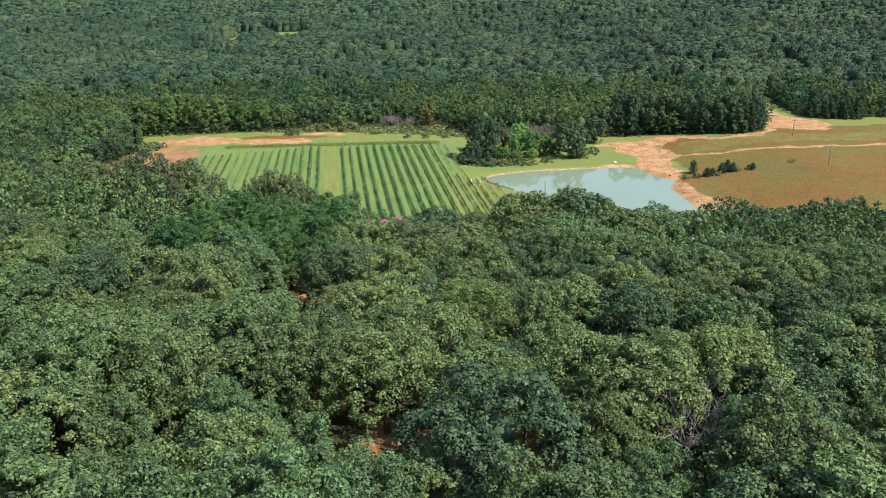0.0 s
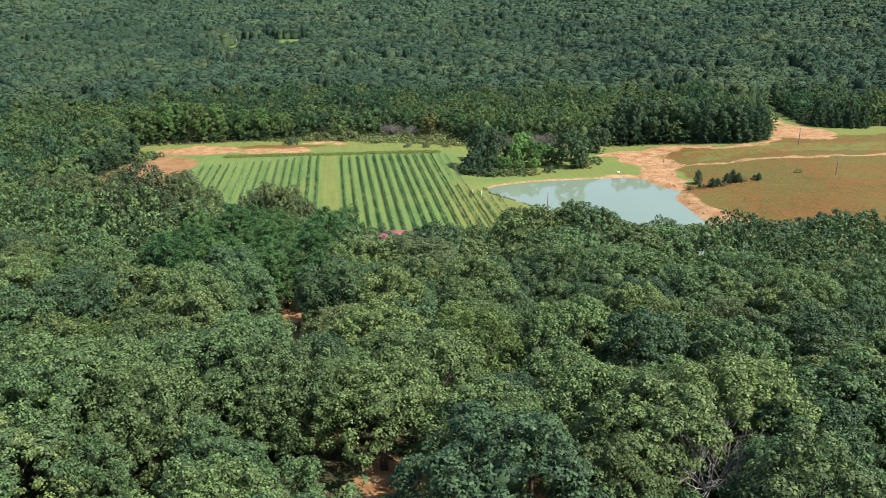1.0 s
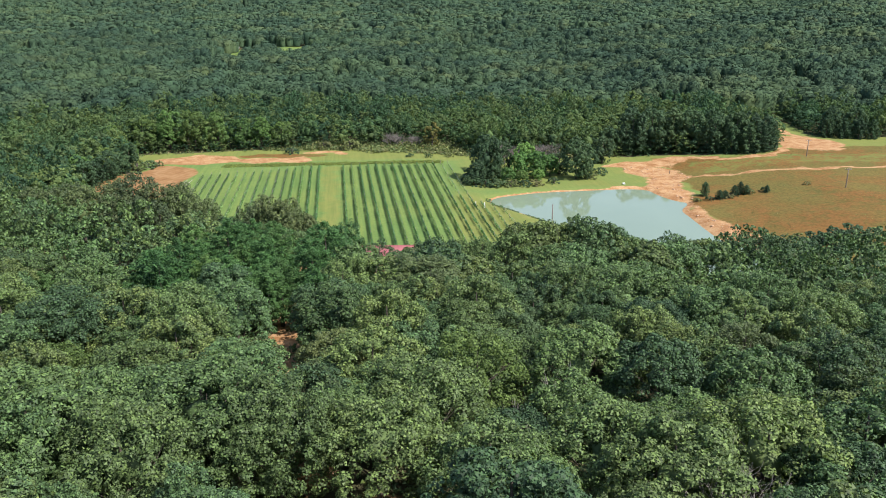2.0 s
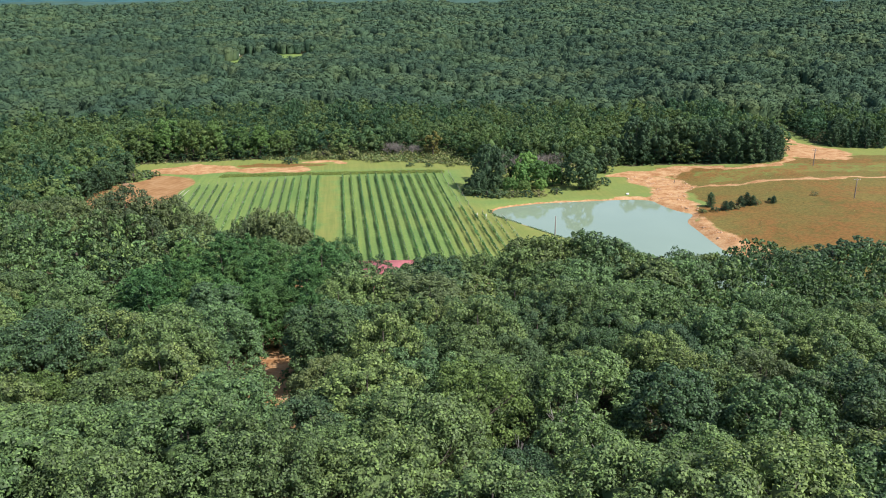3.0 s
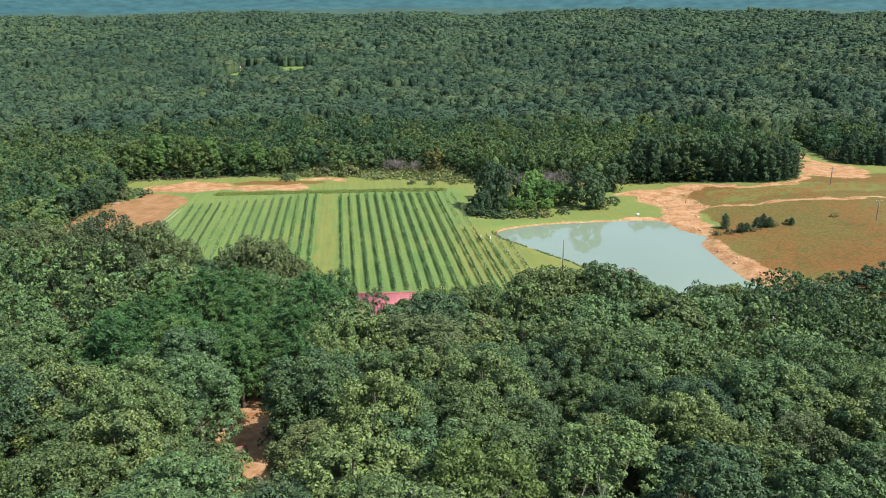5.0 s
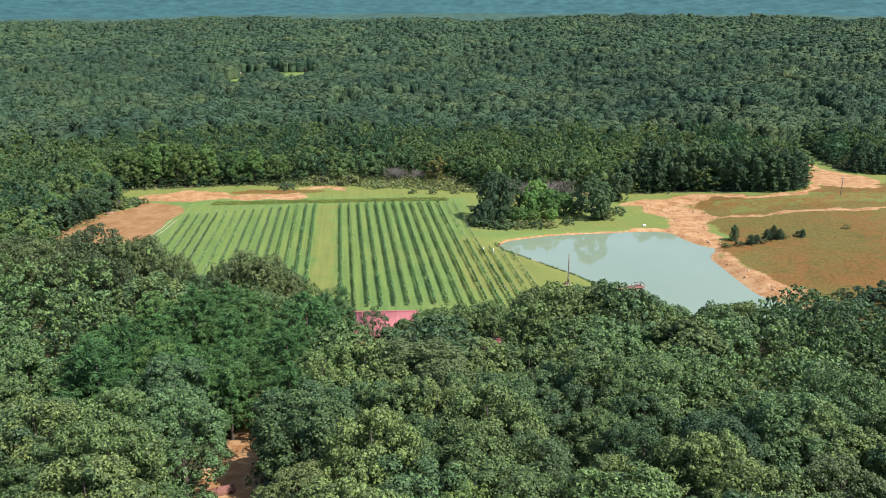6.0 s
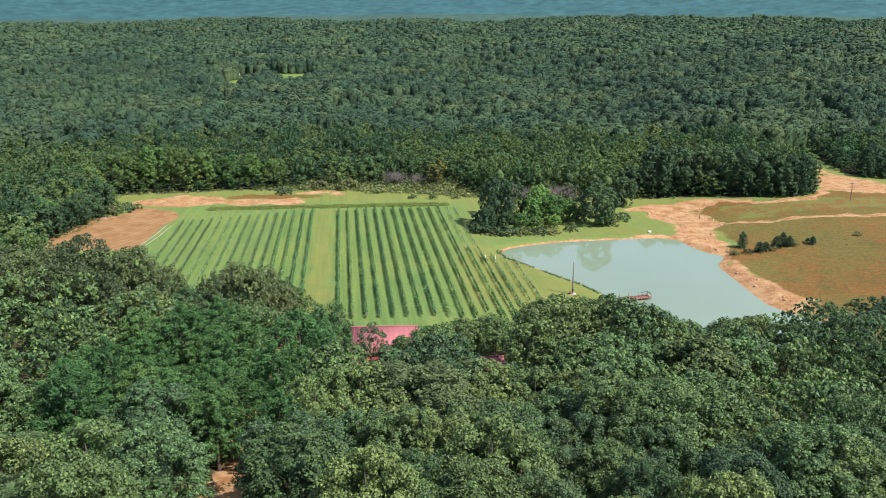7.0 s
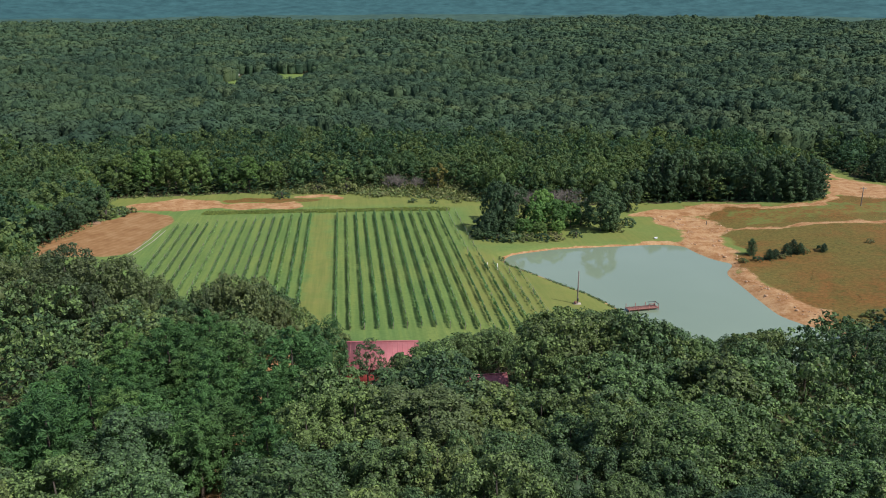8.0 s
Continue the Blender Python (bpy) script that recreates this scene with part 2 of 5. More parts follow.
# hill colours with the haze of distance painted in, greener on the nearest ring
HILL = plain_material("haze_painted_hills", (0.008, 0.050, 0.054), (0.036, 0.114, 0.116), 0.018, 1.0)
NEAR_HILL = plain_material("haze_painted_green_hills", (0.016, 0.050, 0.036), (0.050, 0.104, 0.070), 0.03, 1.0)


# ---- mesh building ----
class Bits:
    """Collects vertices and faces (all of one size a call) and makes one mesh of them."""

    def __init__(self):
        self.v, self.f, self.t, self.count = [], [], [], 0

    def add(self, verts, faces, tint=0.0):
        verts = np.asarray(verts, float)
        self.v.append(verts)
        self.f.append(np.asarray(faces, int) + self.count)
        self.t.append(np.broadcast_to(np.asarray(tint, float), (len(verts),)))
        self.count += len(verts)
        return self

    def mesh(self, name, mats, tint=False, smooth=False, indices=None):
        me = bpy.data.meshes.new(name)
        v = np.concatenate(self.v)
        sizes = np.concatenate([np.full(len(f), f.shape[1]) for f in self.f])
        loops = np.concatenate([f.ravel() for f in self.f])
        me.vertices.add(len(v))
        me.vertices.foreach_set("co", v.astype(np.float32).ravel())
        me.loops.add(len(loops))
        me.loops.foreach_set("vertex_index", loops.astype(np.int32))
        me.polygons.add(len(sizes))
        me.polygons.foreach_set("loop_start", np.concatenate(([0], np.cumsum(sizes)[:-1])).astype(np.int32))
        me.polygons.foreach_set("loop_total", sizes.astype(np.int32))
        if smooth:
            me.polygons.foreach_set("use_smooth", np.ones(len(sizes), bool))
        for m in mats if isinstance(mats, (list, tuple)) else [mats]:
            me.materials.append(m)
        if indices is not None:
            me.polygons.foreach_set("material_index", np.asarray(indices, np.int32))
        if tint:
            at = me.attributes.new("tint", "FLOAT", "POINT")
            at.data.foreach_set("value", np.concatenate(self.t).astype(np.float32))
        me.update(calc_edges=True)
        return me


def part(name, me, parent, label="", m=None):
    ob = new(name, me)
    ob.parent = parent
    if m is not None:
        ob.matrix_basis = m
    if label:
        ob["label"] = label
    return ob


def unit(v):
    return v / np.maximum(np.linalg.norm(v, axis=1, keepdims=True), 1e-9)


def leaves(bits, c, n, size, rng, narrow=0.62, tint=0.0, corners=4):
    """Bent leaf sprays at c, facing n: with four corners, or three for the finest."""
    k = len(c)
    t = unit(np.cross(n, rng.normal(size=(k, 3))))
    b = np.cross(n, t)
    s = (np.asarray(size) * rng.uniform(0.65, 1.35, k))[:, None]
    dip = n * s * rng.uniform(-0.35, 0.1, k)[:, None]
    if corners == 4:
        v = np.stack([c + t * s, c + b * s * narrow + dip, c - t * s, c - b * s * narrow + dip], 1)
    else:
        v = np.stack([c + t * s * 1.1, c - t * s * 0.7 + b * s * narrow * 1.3 + dip, c - t * s * 0.7 - b * s * narrow * 1.3], 1)
    bits.add(v.reshape(-1, 3), np.arange(corners * k).reshape(k, corners), np.repeat(np.broadcast_to(tint, (k,)), corners))


def ico(level):
    bm = bmesh.new()
    bmesh.ops.create_icosphere(bm, subdivisions=level, radius=1.0)
    v = np.array([p.co[:] for p in bm.verts])
    f = np.array([[p.index for p in q.verts] for q in bm.faces])
    bm.free()
    return v, f


ICO1, ICO2 = ico(1), ico(2)


def dome(sides=7):
    """The upper part of a ball: three rings and a top."""
    v = [(math.cos(a * 6.2832 / sides + k) * math.cos(e), math.sin(a * 6.2832 / sides + k) * math.cos(e), math.sin(e)) for k, e in ((0.0, -0.75), (0.45, 0.25), (0.9, 0.90)) for a in range(sides)] + [(0, 0, 1.0)]
    f = []
    for r in range(2):
        for a in range(sides):
            p, q = r * sides + a, r * sides + (a + 1) % sides
            f += [(p, q, p + sides), (q, q + sides, p + sides)]
    f += [(2 * sides + a, 2 * sides + (a + 1) % sides, 3 * sides) for a in range(sides)]
    return np.array(v), np.array(f)



def tube(bits, pts, radii, sides=6, tint=0.0, cap=False):
    pts = np.asarray(pts, float)
    way = unit(np.gradient(pts, axis=0))
    side = unit(np.cross(way, np.where(np.abs(way[:, 2:3]) > 0.9, [[1.0, 0, 0]], [[0, 0, 1.0]])))
    up = np.cross(way, side)
    a = np.arange(sides) * 2 * np.pi / sides
    ring = side[:, None] * np.cos(a)[None, :, None] + up[:, None] * np.sin(a)[None, :, None]
    v = (pts[:, None] + ring * np.asarray(radii, float)[:, None, None]).reshape(-1, 3)
    f = [[i * sides + j, i * sides + (j + 1) % sides, (i + 1) * sides + (j + 1) % sides, (i + 1) * sides + j] for i in range(len(pts) - 1) for j in range(sides)]
    bits.add(v, f, tint)
    if cap:
        k = bits.count - sides
        bits.f.append(np.array([[k + j for j in range(sides)]]))


def box(bits, lo, hi, turn=None, at=(0, 0, 0)):
    (x0, y0, z0), (x1, y1, z1) = lo, hi
    v = np.array([(x0, y0, z0), (x1, y0, z0), (x1, y1, z0), (x0, y1, z0), (x0, y0, z1), (x1, y0, z1), (x1, y1, z1), (x0, y1, z1)], float)
    if turn is not None:
        v = v @ np.array(Matrix.Rotation(turn, 3, "Z")).T
    bits.add(v + np.asarray(at, float), [(3, 2, 1, 0), (4, 5, 6, 7), (0, 1, 5, 4), (1, 2, 6, 5), (2, 3, 7, 6), (3, 0, 4, 7)])
    return bits


# ---- the lie of the land ----
def rounded(pts, times=2):
    """A closed outline with its corners cut off and off again."""
    p = np.array(pts, float)
    for _ in range(times):
        q = np.roll(p, -1, 0)
        p = np.stack([0.8 * p + 0.2 * q, 0.2 * p + 0.8 * q], 1).reshape(-1, 2)
    return p


POND = rounded([(16, 285), (19, 289.6), (25.4, 292.4), (34.8, 296), (51.5, 298.3), (68.5, 300.7), (75.3, 298.8), (77.1, 291.6), (80.2, 284.8), (85.3, 280.4), (79.4, 271.7), (80.4, 262), (81, 251), (82, 239.4), (86.4, 233), (91.3, 228.7), (92, 219), (80, 212), (64, 210), (53.5, 216), (48, 228), (43.7, 242), (38, 254), (31.6, 261.5), (24.8, 271), (18.1, 278.7)])
LEFT_DIRT = rounded([(-98, 282), (-98, 300), (-98.5, 312), (-97.0, 322), (-100, 331), (-108, 336), (-117, 338), (-118, 330), (-126, 322), (-132, 316), (-138, 296), (-134, 282)])
WASH = rounded([(73, 301), (76, 298.5), (81, 287.5), (85.5, 279), (89, 284), (87, 291), (89, 305), (97, 316), (91, 332), (82, 337), (73, 335), (75, 322), (79.5, 312), (77, 303)])
BANK = rounded([(79, 270), (89, 276.5), (85, 262), (89, 254), (89.5, 244), (95, 237), (93, 228), (86, 231), (80.5, 243), (79.5, 257)])
OPEN = np.array([(-95, 232), (-130, 286), (-124, 330), (-134, 358), (-100, 365), (-60, 370), (-22, 377), (4, 376), (14, 356), (40, 352), (73, 354), (99, 355), (118, 343), (130, 338), (140, 347), (156, 374), (150, 440), (176, 440), (174, 384), (185, 376), (320, 376), (320, 186), (160, 192), (100, 202), (66, 206), (48, 214), (38, 222), (0, 218), (-4, 208), (-30, 206), (-40, 224)], float)
DRY = np.array([(90, 350), (118, 340), (130, 336), (142, 346), (320, 376), (320, 186), (160, 192), (93, 210), (86, 262), (84, 280), (92, 290)], float)
TRACK = np.array([(9, 76), (-2, 75), (-10, 75.5), (-15, 84), (-18, 95), (-22, 103), (-25, 112), (-27, 120), (-27, 130), (-27, 138), (-29, 152), (-30, 168), (-29, 181), (-27, 196)], float)
ROAD_A = np.array([(67, 336), (75, 341), (99, 348.5), (110, 342), (119, 335), (133, 333), (143, 343), (154, 364), (164, 378), (166, 440)], float)
ROAD_B = np.array([(90, 318), (97, 314.5), (114, 311), (136, 308.5), (160, 310), (240, 316)], float)
RED_STRIP = np.array([(-60, 361.5), (-50, 361.5), (-42, 359.5)], float)
STRIP = np.array([(-116, 345), (-104, 349.5), (-92, 347), (-76, 345.5), (-60, 347)], float)
GLADE = (-158.0, 778.0, 50.0, 112.0)


def inside(poly, x, y):
    x, y = np.asarray(x, float), np.asarray(y, float)
    hit = np.zeros(x.shape, bool)
    for (x0, y0), (x1, y1) in zip(poly, np.roll(poly, -1, 0)):
        with np.errstate(divide="ignore", invalid="ignore"):
            hit ^= ((y0 > y) != (y1 > y)) & (x < (x1 - x0) * (y - y0) / (y1 - y0 + 1e-12) + x0)
    return hit


def away(line, x, y, closed=False):
    """Distance to a line of points."""
    x, y = np.asarray(x, float), np.asarray(y, float)
    best = np.full(x.shape, 1e9)
    ends = np.roll(line, -1, 0) if closed else line[1:]
    for (x0, y0), (x1, y1) in zip(line, ends):
        dx, dy = x1 - x0, y1 - y0
        k = np.clip(((x - x0) * dx + (y - y0) * dy) / (dx * dx + dy * dy), 0, 1)
        best = np.minimum(best, np.hypot(x - x0 - k * dx, y - y0 - k * dy))
    return best


def signed(poly, x, y):
    d = away(poly, x, y, True)
    return np.where(inside(poly, x, y), -d, d)


def ease(a, b, v):
    k = np.clip((np.asarray(v, float) - a) / (b - a), 0, 1)
    return k * k * (3 - 2 * k)


def waves(x, y, size, seed):
    r = np.random.RandomState(seed)
    out = np.zeros(np.shape(x))
    for i in range(5):
        a, ph, k = r.uniform(0, 6.28), r.uniform(0, 6.28), r.uniform(0.6, 1.6) * 6.28 / size
        out = out + np.sin((np.cos(a) * x + np.sin(a) * y) * k + ph)
    return out / 5


SLOPE_Y, SLOPE_Z = zip(*((-40, 33), (50, 32.5), (62, 31.5), (74, 29.3), (90, 26), (105, 23.4), (124, 20.6), (140, 18), (155, 15.6), (170, 13), (185, 10.2), (200, 7.2), (215, 4.6), (232, 2.8)))      # the near hill's fall


def height(x, y):
    x, y = np.asarray(x, float), np.asarray(y, float)
    hill = np.interp(y + 0.22 * np.clip(x, -60, 60), SLOPE_Y, SLOPE_Z) + 0.8 * waves(x, y, 60, 3)
    hill = hill + 5.5 * ease(-40, -95, x) * ease(120, 190, y) * (1 - ease(215, 262, y))
    field = 2.6 - 1.1 * ease(225, 345, y) - 1.2 * ease(-10, 25, x)
    field = field + 5.0 * ease(84, 140, x) * (1 - 0.4 * ease(330, 400, y))
    z = np.where(y < 232, np.maximum(hill, field), field)
    k = ease(198, 238, y)
    z = (1 - k) * np.maximum(hill, 2.0) + k * field
    far = ease(370, 520, y) * (2 + 5 * waves(x, y, 380, 5)) + ease(430, 640, y) * ease(1.0, 2.0, np.hypot((x - GLADE[0]) / GLADE[2], (y - GLADE[1]) / GLADE[3])) * (6.5 * waves(x, y, 190, 61) + 3 * waves(x, y, 85, 62)) + ease(700, 1450, y) * (29 + 6 * waves(x, y, 700, 8)) - 60 * ease(1500, 2300, y)
    z = z + far + 0.12 * waves(x, y, 14, 11) * (1 - ease(0, 400, y - 400))
    by = (x > -20) & (x < 130) & (y > 180) & (y < 350)
    if not by.any():
        return z
    bx, yy, zz = np.broadcast_to(x, by.shape)[by], np.broadcast_to(y, by.shape)[by], np.broadcast_to(z, by.shape)[by]
    d = signed(POND, bx, yy)
    zz = zz + (0.30 * waves(bx, yy, 5, 25) + 0.22 * waves(bx, yy, 3.2, 26)) * (1 - ease(-4, 1, signed(WASH, bx, yy))) * ease(1, 6, d)
    shore = np.where(d < 0, np.maximum(d * 0.35, -2.0), d * 0.30 + 0.02)
    rough = (0.5 * waves(bx, yy, 9, 21) + 0.35 * waves(bx, yy, 4, 23)) * ease(0, 6, d)
    z = np.array(z)
    z[by] = np.where(d < 25, np.minimum(np.where(d < 0, shore, np.maximum(zz, 0.25)), shore + rough * (bx > 60)), zz)
    return z


def cover(x, y):
    """Bare earth, dry grass and woodland floor, 0 to 1 each."""
    d = signed(POND, x, y)
    earth = 1 - ease(0.3, 1.5 + 1.2 * (x > 62), d - 0.8 * (x > 62))
    earth = np.maximum(earth, 1 - ease(-2.5, 2.5, signed(LEFT_DIRT, x + 0.8 * waves(x, y, 15, 41), y + 0.8 * waves(x, y, 15, 42))))
    x, y = x + 2.6 * waves(x, y, 17, 41) + 1.2 * waves(x, y, 7, 43), y + 2.6 * waves(x, y, 17, 42) + 1.2 * waves(x, y, 7, 44)
    for poly, soft in ((WASH, 4), (BANK, 4)):
        earth = np.maximum(earth, 1 - ease(-soft, soft, signed(poly, x, y)))
    earth = np.maximum(earth, 0.85 * (1 - ease(-2, 3, signed(rounded([(66, 334), (75, 343), (99, 350), (104, 343), (93, 333), (82, 336), (73, 333)]), x, y))))
    for line, wide in ((TRACK, 3.4), (ROAD_A, 1.9), (ROAD_B, 1.3), (STRIP, 4.4), (STRIP[:3], 6.4), (RED_STRIP, 2.2)):
        earth = np.maximum(earth, 0.95 * (1 - ease(wide - 1.5, wide + 1.8, away(line, x, y))))
    earth = np.maximum(earth, 0.9 * (1 - ease(10, 17, np.hypot((x - 161) / 1.15, (y - 362) / 1.5))))
    earth = np.maximum(earth, 0.9 * (1 - ease(10, 20, np.hypot(x + 27, y - 190))))
    earth = np.maximum(earth, 0.95 * (1 - ease(2.6, 5, np.hypot(x + 25, y - 128.5) + 1.5 * waves(x, y, 6, 61))))
    earth = np.maximum(earth, 0.95 * (1 - ease(0.75, 1.1, np.hypot((x + 104) / 14, (y - 347.5) / 8.5))))
    dry = 1 - ease(-6, 6, signed(DRY, x, y))
    dry = np.maximum(dry, 1 - ease(0.7, 1.2, np.hypot((x + 70) / 20, (y - 355) / 4.0)))
    glade = np.hypot((x - GLADE[0]) / GLADE[2], (y - GLADE[1]) / GLADE[3])
    wood = ease(-3, 3, signed(OPEN, x, y)) * ease(0.9, 1.1, glade)
    aisle = np.array([(-46.0, 332.0), (-32.0, 220.0)])
    worn = 1 - ease(2.0, 4.2, away(aisle, x, y))
    worn = np.maximum(worn, ease(-2, 8, x) * ease(225, 245, y) * (1 - ease(284, 298, y)) * (1 - ease(88, 96, x)))
    worn = np.maximum(worn, ease(2, 10, x) * ease(294, 300, y) * (0.75 + 0.25 * np.clip(waves(x, y, 22, 13) * 2, -1, 1)))
    worn = np.maximum(worn, ease(343, 350, y) * (1 - ease(380, 400, y))) * (1 - wood)
    # greener grass strip between the two pasture roads
    dry = dry * (1 - 0.47 * ease(312, 318, y - 0.04 * (x - 100)) * (1 - ease(334, 342, y)) * ease(92, 104, x))
    return earth, dry, wood, worn


def axis(lo, hi, step, grow, end0, end1):
    mid = list(np.arange(lo, hi + step / 2, step))
    out, v, s = [], hi, step
    while v < end1:
        s *= grow
        v += s
        out.append(v)
    back, v, s = [], lo, step
    while v > end0:
        s *= grow
        v -= s
        back.append(v)
    return np.array(back[::-1] + mid + out)


gx = axis(-138, 190, 1.5, 1.12, -4200, 4200)
gy = axis(200, 390, 1.5, 1.09, -900, 4600)
GX, GY = np.meshgrid(gx, gy)
GZ = height(GX, GY)
idx = np.arange(GX.size).reshape(GX.shape)
quads = np.stack([idx[:-1, :-1], idx[:-1, 1:], idx[1:, 1:], idx[1:, :-1]], -1).reshape(-1, 4)
land = Bits().add(np.stack([GX, GY, GZ], -1).reshape(-1, 3), quads).mesh("ground", GROUND, smooth=True)
earth, dry, wood, worn = cover(GX, GY)
at = land.attributes.new("cover", "FLOAT_COLOR", "POINT")
at.data.foreach_set("color", np.stack([earth, dry, wood, worn], -1).astype(np.float32).ravel())
at = land.attributes.new("tilled", "FLOAT", "POINT")
at.data.foreach_set("value", (1 - ease(2, 8, signed(LEFT_DIRT, GX, GY))).astype(np.float32).ravel())
tagged(new("ground", land), "mown grass, bare orange earth and dry brown pasture", "ground", kind="structure")

wx, wy = np.meshgrid(np.linspace(10, 98, 23), np.linspace(208, 312, 27))
idx = np.arange(wx.size).reshape(wx.shape)
quads = np.stack([idx[:-1, :-1], idx[:-1, 1:], idx[1:, 1:], idx[1:, :-1]], -1).reshape(-1, 4)
tagged(new("water", Bits().add(np.stack([wx, wy, np.zeros_like(wx)], -1).reshape(-1, 3), quads).mesh("water", WATER, smooth=True)), "still murky blue-green pond water reflecting the trees", "pond", kind="structure")

# two pale wheel marks between the tilled patch and the vines
for off in (0.0, 1.7):
    ks = np.linspace(0, 1, 24)
    mx = -98.2 + off + 0.9 * np.sin(ks * 2.2) - 0.3 * ks
    my = 284 + 28.0 * ks
    wide = 0.15 + 0.05 * np.sin(ks * 31 + off)
    v = np.concatenate([np.stack([mx + e * wide, my, height(mx + e * wide, my) + 0.06], -1) for e in (-1, 1)])
    k = np.arange(23)
    tagged(new("wheel_track", Bits().add(v, np.stack([k, k + 24, k + 25, k + 1], -1)).mesh("wheel_track", CONCRETE)), "pale worn wheel mark in the grass", "track", kind="structure")

# hills on the skyline, their haze painted into the blue-teal colour
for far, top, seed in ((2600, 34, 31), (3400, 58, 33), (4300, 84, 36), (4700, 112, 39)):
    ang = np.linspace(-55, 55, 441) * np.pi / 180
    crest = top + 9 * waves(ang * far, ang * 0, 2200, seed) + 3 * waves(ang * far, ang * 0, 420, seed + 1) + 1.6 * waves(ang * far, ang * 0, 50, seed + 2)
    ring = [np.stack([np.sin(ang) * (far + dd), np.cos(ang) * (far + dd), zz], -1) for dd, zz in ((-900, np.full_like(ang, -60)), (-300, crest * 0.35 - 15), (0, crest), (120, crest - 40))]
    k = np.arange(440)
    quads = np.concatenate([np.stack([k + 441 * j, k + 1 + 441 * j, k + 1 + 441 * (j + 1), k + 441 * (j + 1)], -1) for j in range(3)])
    tagged(new("backdrop", Bits().add(np.concatenate(ring), quads).mesh("backdrop", NEAR_HILL if far < 3000 else HILL, smooth=True)), "distant wooded hills on the skyline, tinted blue-green by painted haze", "hills", kind="structure")


# ---- kinds of trees ----
def lobed(bits, rng, R, low, top, sprays, per, leaf, big=12, core=0.0, narrow=0.6, tint=0.0, small=(0.075, 0.165), corners=3, fall=1.4, loose=1.0):
    """A crown of leaf sprays on a few large uneven boughs, between the heights low and top."""
    mid, half = (low + top) / 2, (top - low) / 2
    i = np.arange(big)
    z = 1 - fall * (i + 0.5) / big
    a = i * 2.39996 + rng.uniform(-0.5, 0.5, big)
    r = np.sqrt(np.maximum(1 - z * z, 0))
    d = np.stack([np.cos(a) * r, np.sin(a) * r, z], 1)
    bough = d * rng.uniform(0.46, 0.68, big)[:, None] * [R, R, half]
    size = rng.uniform(0.34, 0.50, big)
    j = np.arange(sprays) % big
    u = unit(rng.normal(size=(sprays, 3)) * 0.75 + d[j] * 0.9 + [0, 0, 0.25])
    c = bough[j] + u * size[j][:, None] * rng.uniform(0.72, 1.08, (sprays, 1)) * [R, R, min(R, half * 1.1)]
    rad = R * rng.uniform(*small, sprays)
    lo, hi = c[:, 2].min(), c[:, 2].max()
    c[:, 2] = mid - half + rad.mean() + (c[:, 2] - lo) / (hi - lo) * 2 * (half - rad.mean())
    if core:
        body = ICO1[0] * rng.uniform(0.85, 1.1, (12, 1)) * np.array([R, R, half]) * core + [0, 0, mid - 0.12 * half]
        bits.add(body, ICO1[1], tint)
    spread = np.repeat(rad, per)[:, None]
    n = unit(rng.normal(size=(sprays * per, 3)) + np.repeat(u, per, 0) * 0.55 + [0, 0, 0.3])
    pos = np.repeat(c, per, 0) + n * spread * rng.uniform(0.72, 1.12, (sprays * per, 1)) * [1, 1, 0.85]
    face = unit(n + 0.55 * loose * rng.normal(size=(sprays * per, 3)) + [0, 0, 0.2])
    leaves(bits, pos, face, leaf, rng, narrow, tint, corners)


def tree(name, label, leaf_mat, crown_bits, h, low, R, seed, trunk=BARK, count=4, r0=0.26):
    """A tapered trunk, a few limbs and a crown."""
    rng = np.random.RandomState(seed + 500)
    root = new(name)
    tagged(root, label, "tree")
    lean = rng.normal(0, 0.25, 2)
    ks = np.linspace(0, 1, 5)
    b = Bits()
    tube(b, np.stack([lean[0] * ks, lean[1] * ks, h * 0.85 * ks - 0.3 * (ks == 0)], 1), r0 * (1 - 0.85 * ks) + 0.02 + 0.12 * (ks == 0), 7)
    part("trunk", b.mesh("trunk", trunk, smooth=True), root)
    for i in range(count):
        a, z0 = i * 2.4 + rng.uniform(-0.4, 0.4), max(low, 0.5) + (h - low) * rng.uniform(0.0, 0.4)
        e = np.array([np.cos(a), np.sin(a), 0]) * R * rng.uniform(0.5, 0.8)
        k = np.linspace(0, 1, 4)[:, None]
        path = np.array([lean[0] * z0 / h, lean[1] * z0 / h, z0]) + e * k + np.array([0, 0, (h - z0) * 0.45]) * k ** 1.3
        b = Bits()
        tube(b, path, 0.11 * (1 - 0.8 * k[:, 0]), 5)
        part("limb", b.mesh("limb", trunk, smooth=True), root)
    part("crown", crown_bits.mesh("crown", leaf_mat), root)
    return root


def oak(seed, lobes=120, per=50, R=5.2, h=12.5, low=3.2, mat=OAK, name="oak_tree", label="broad green oak with a lumpy leafy crown", leaf=0.17, fall=1.4, core=0.0, loose=0.7):
    b = Bits()
    lobed(b, np.random.RandomState(seed), R, low, h, lobes, per, leaf, fall=fall, core=core, loose=loose)
    return tree(name, label, mat, b, h, low, R, seed)


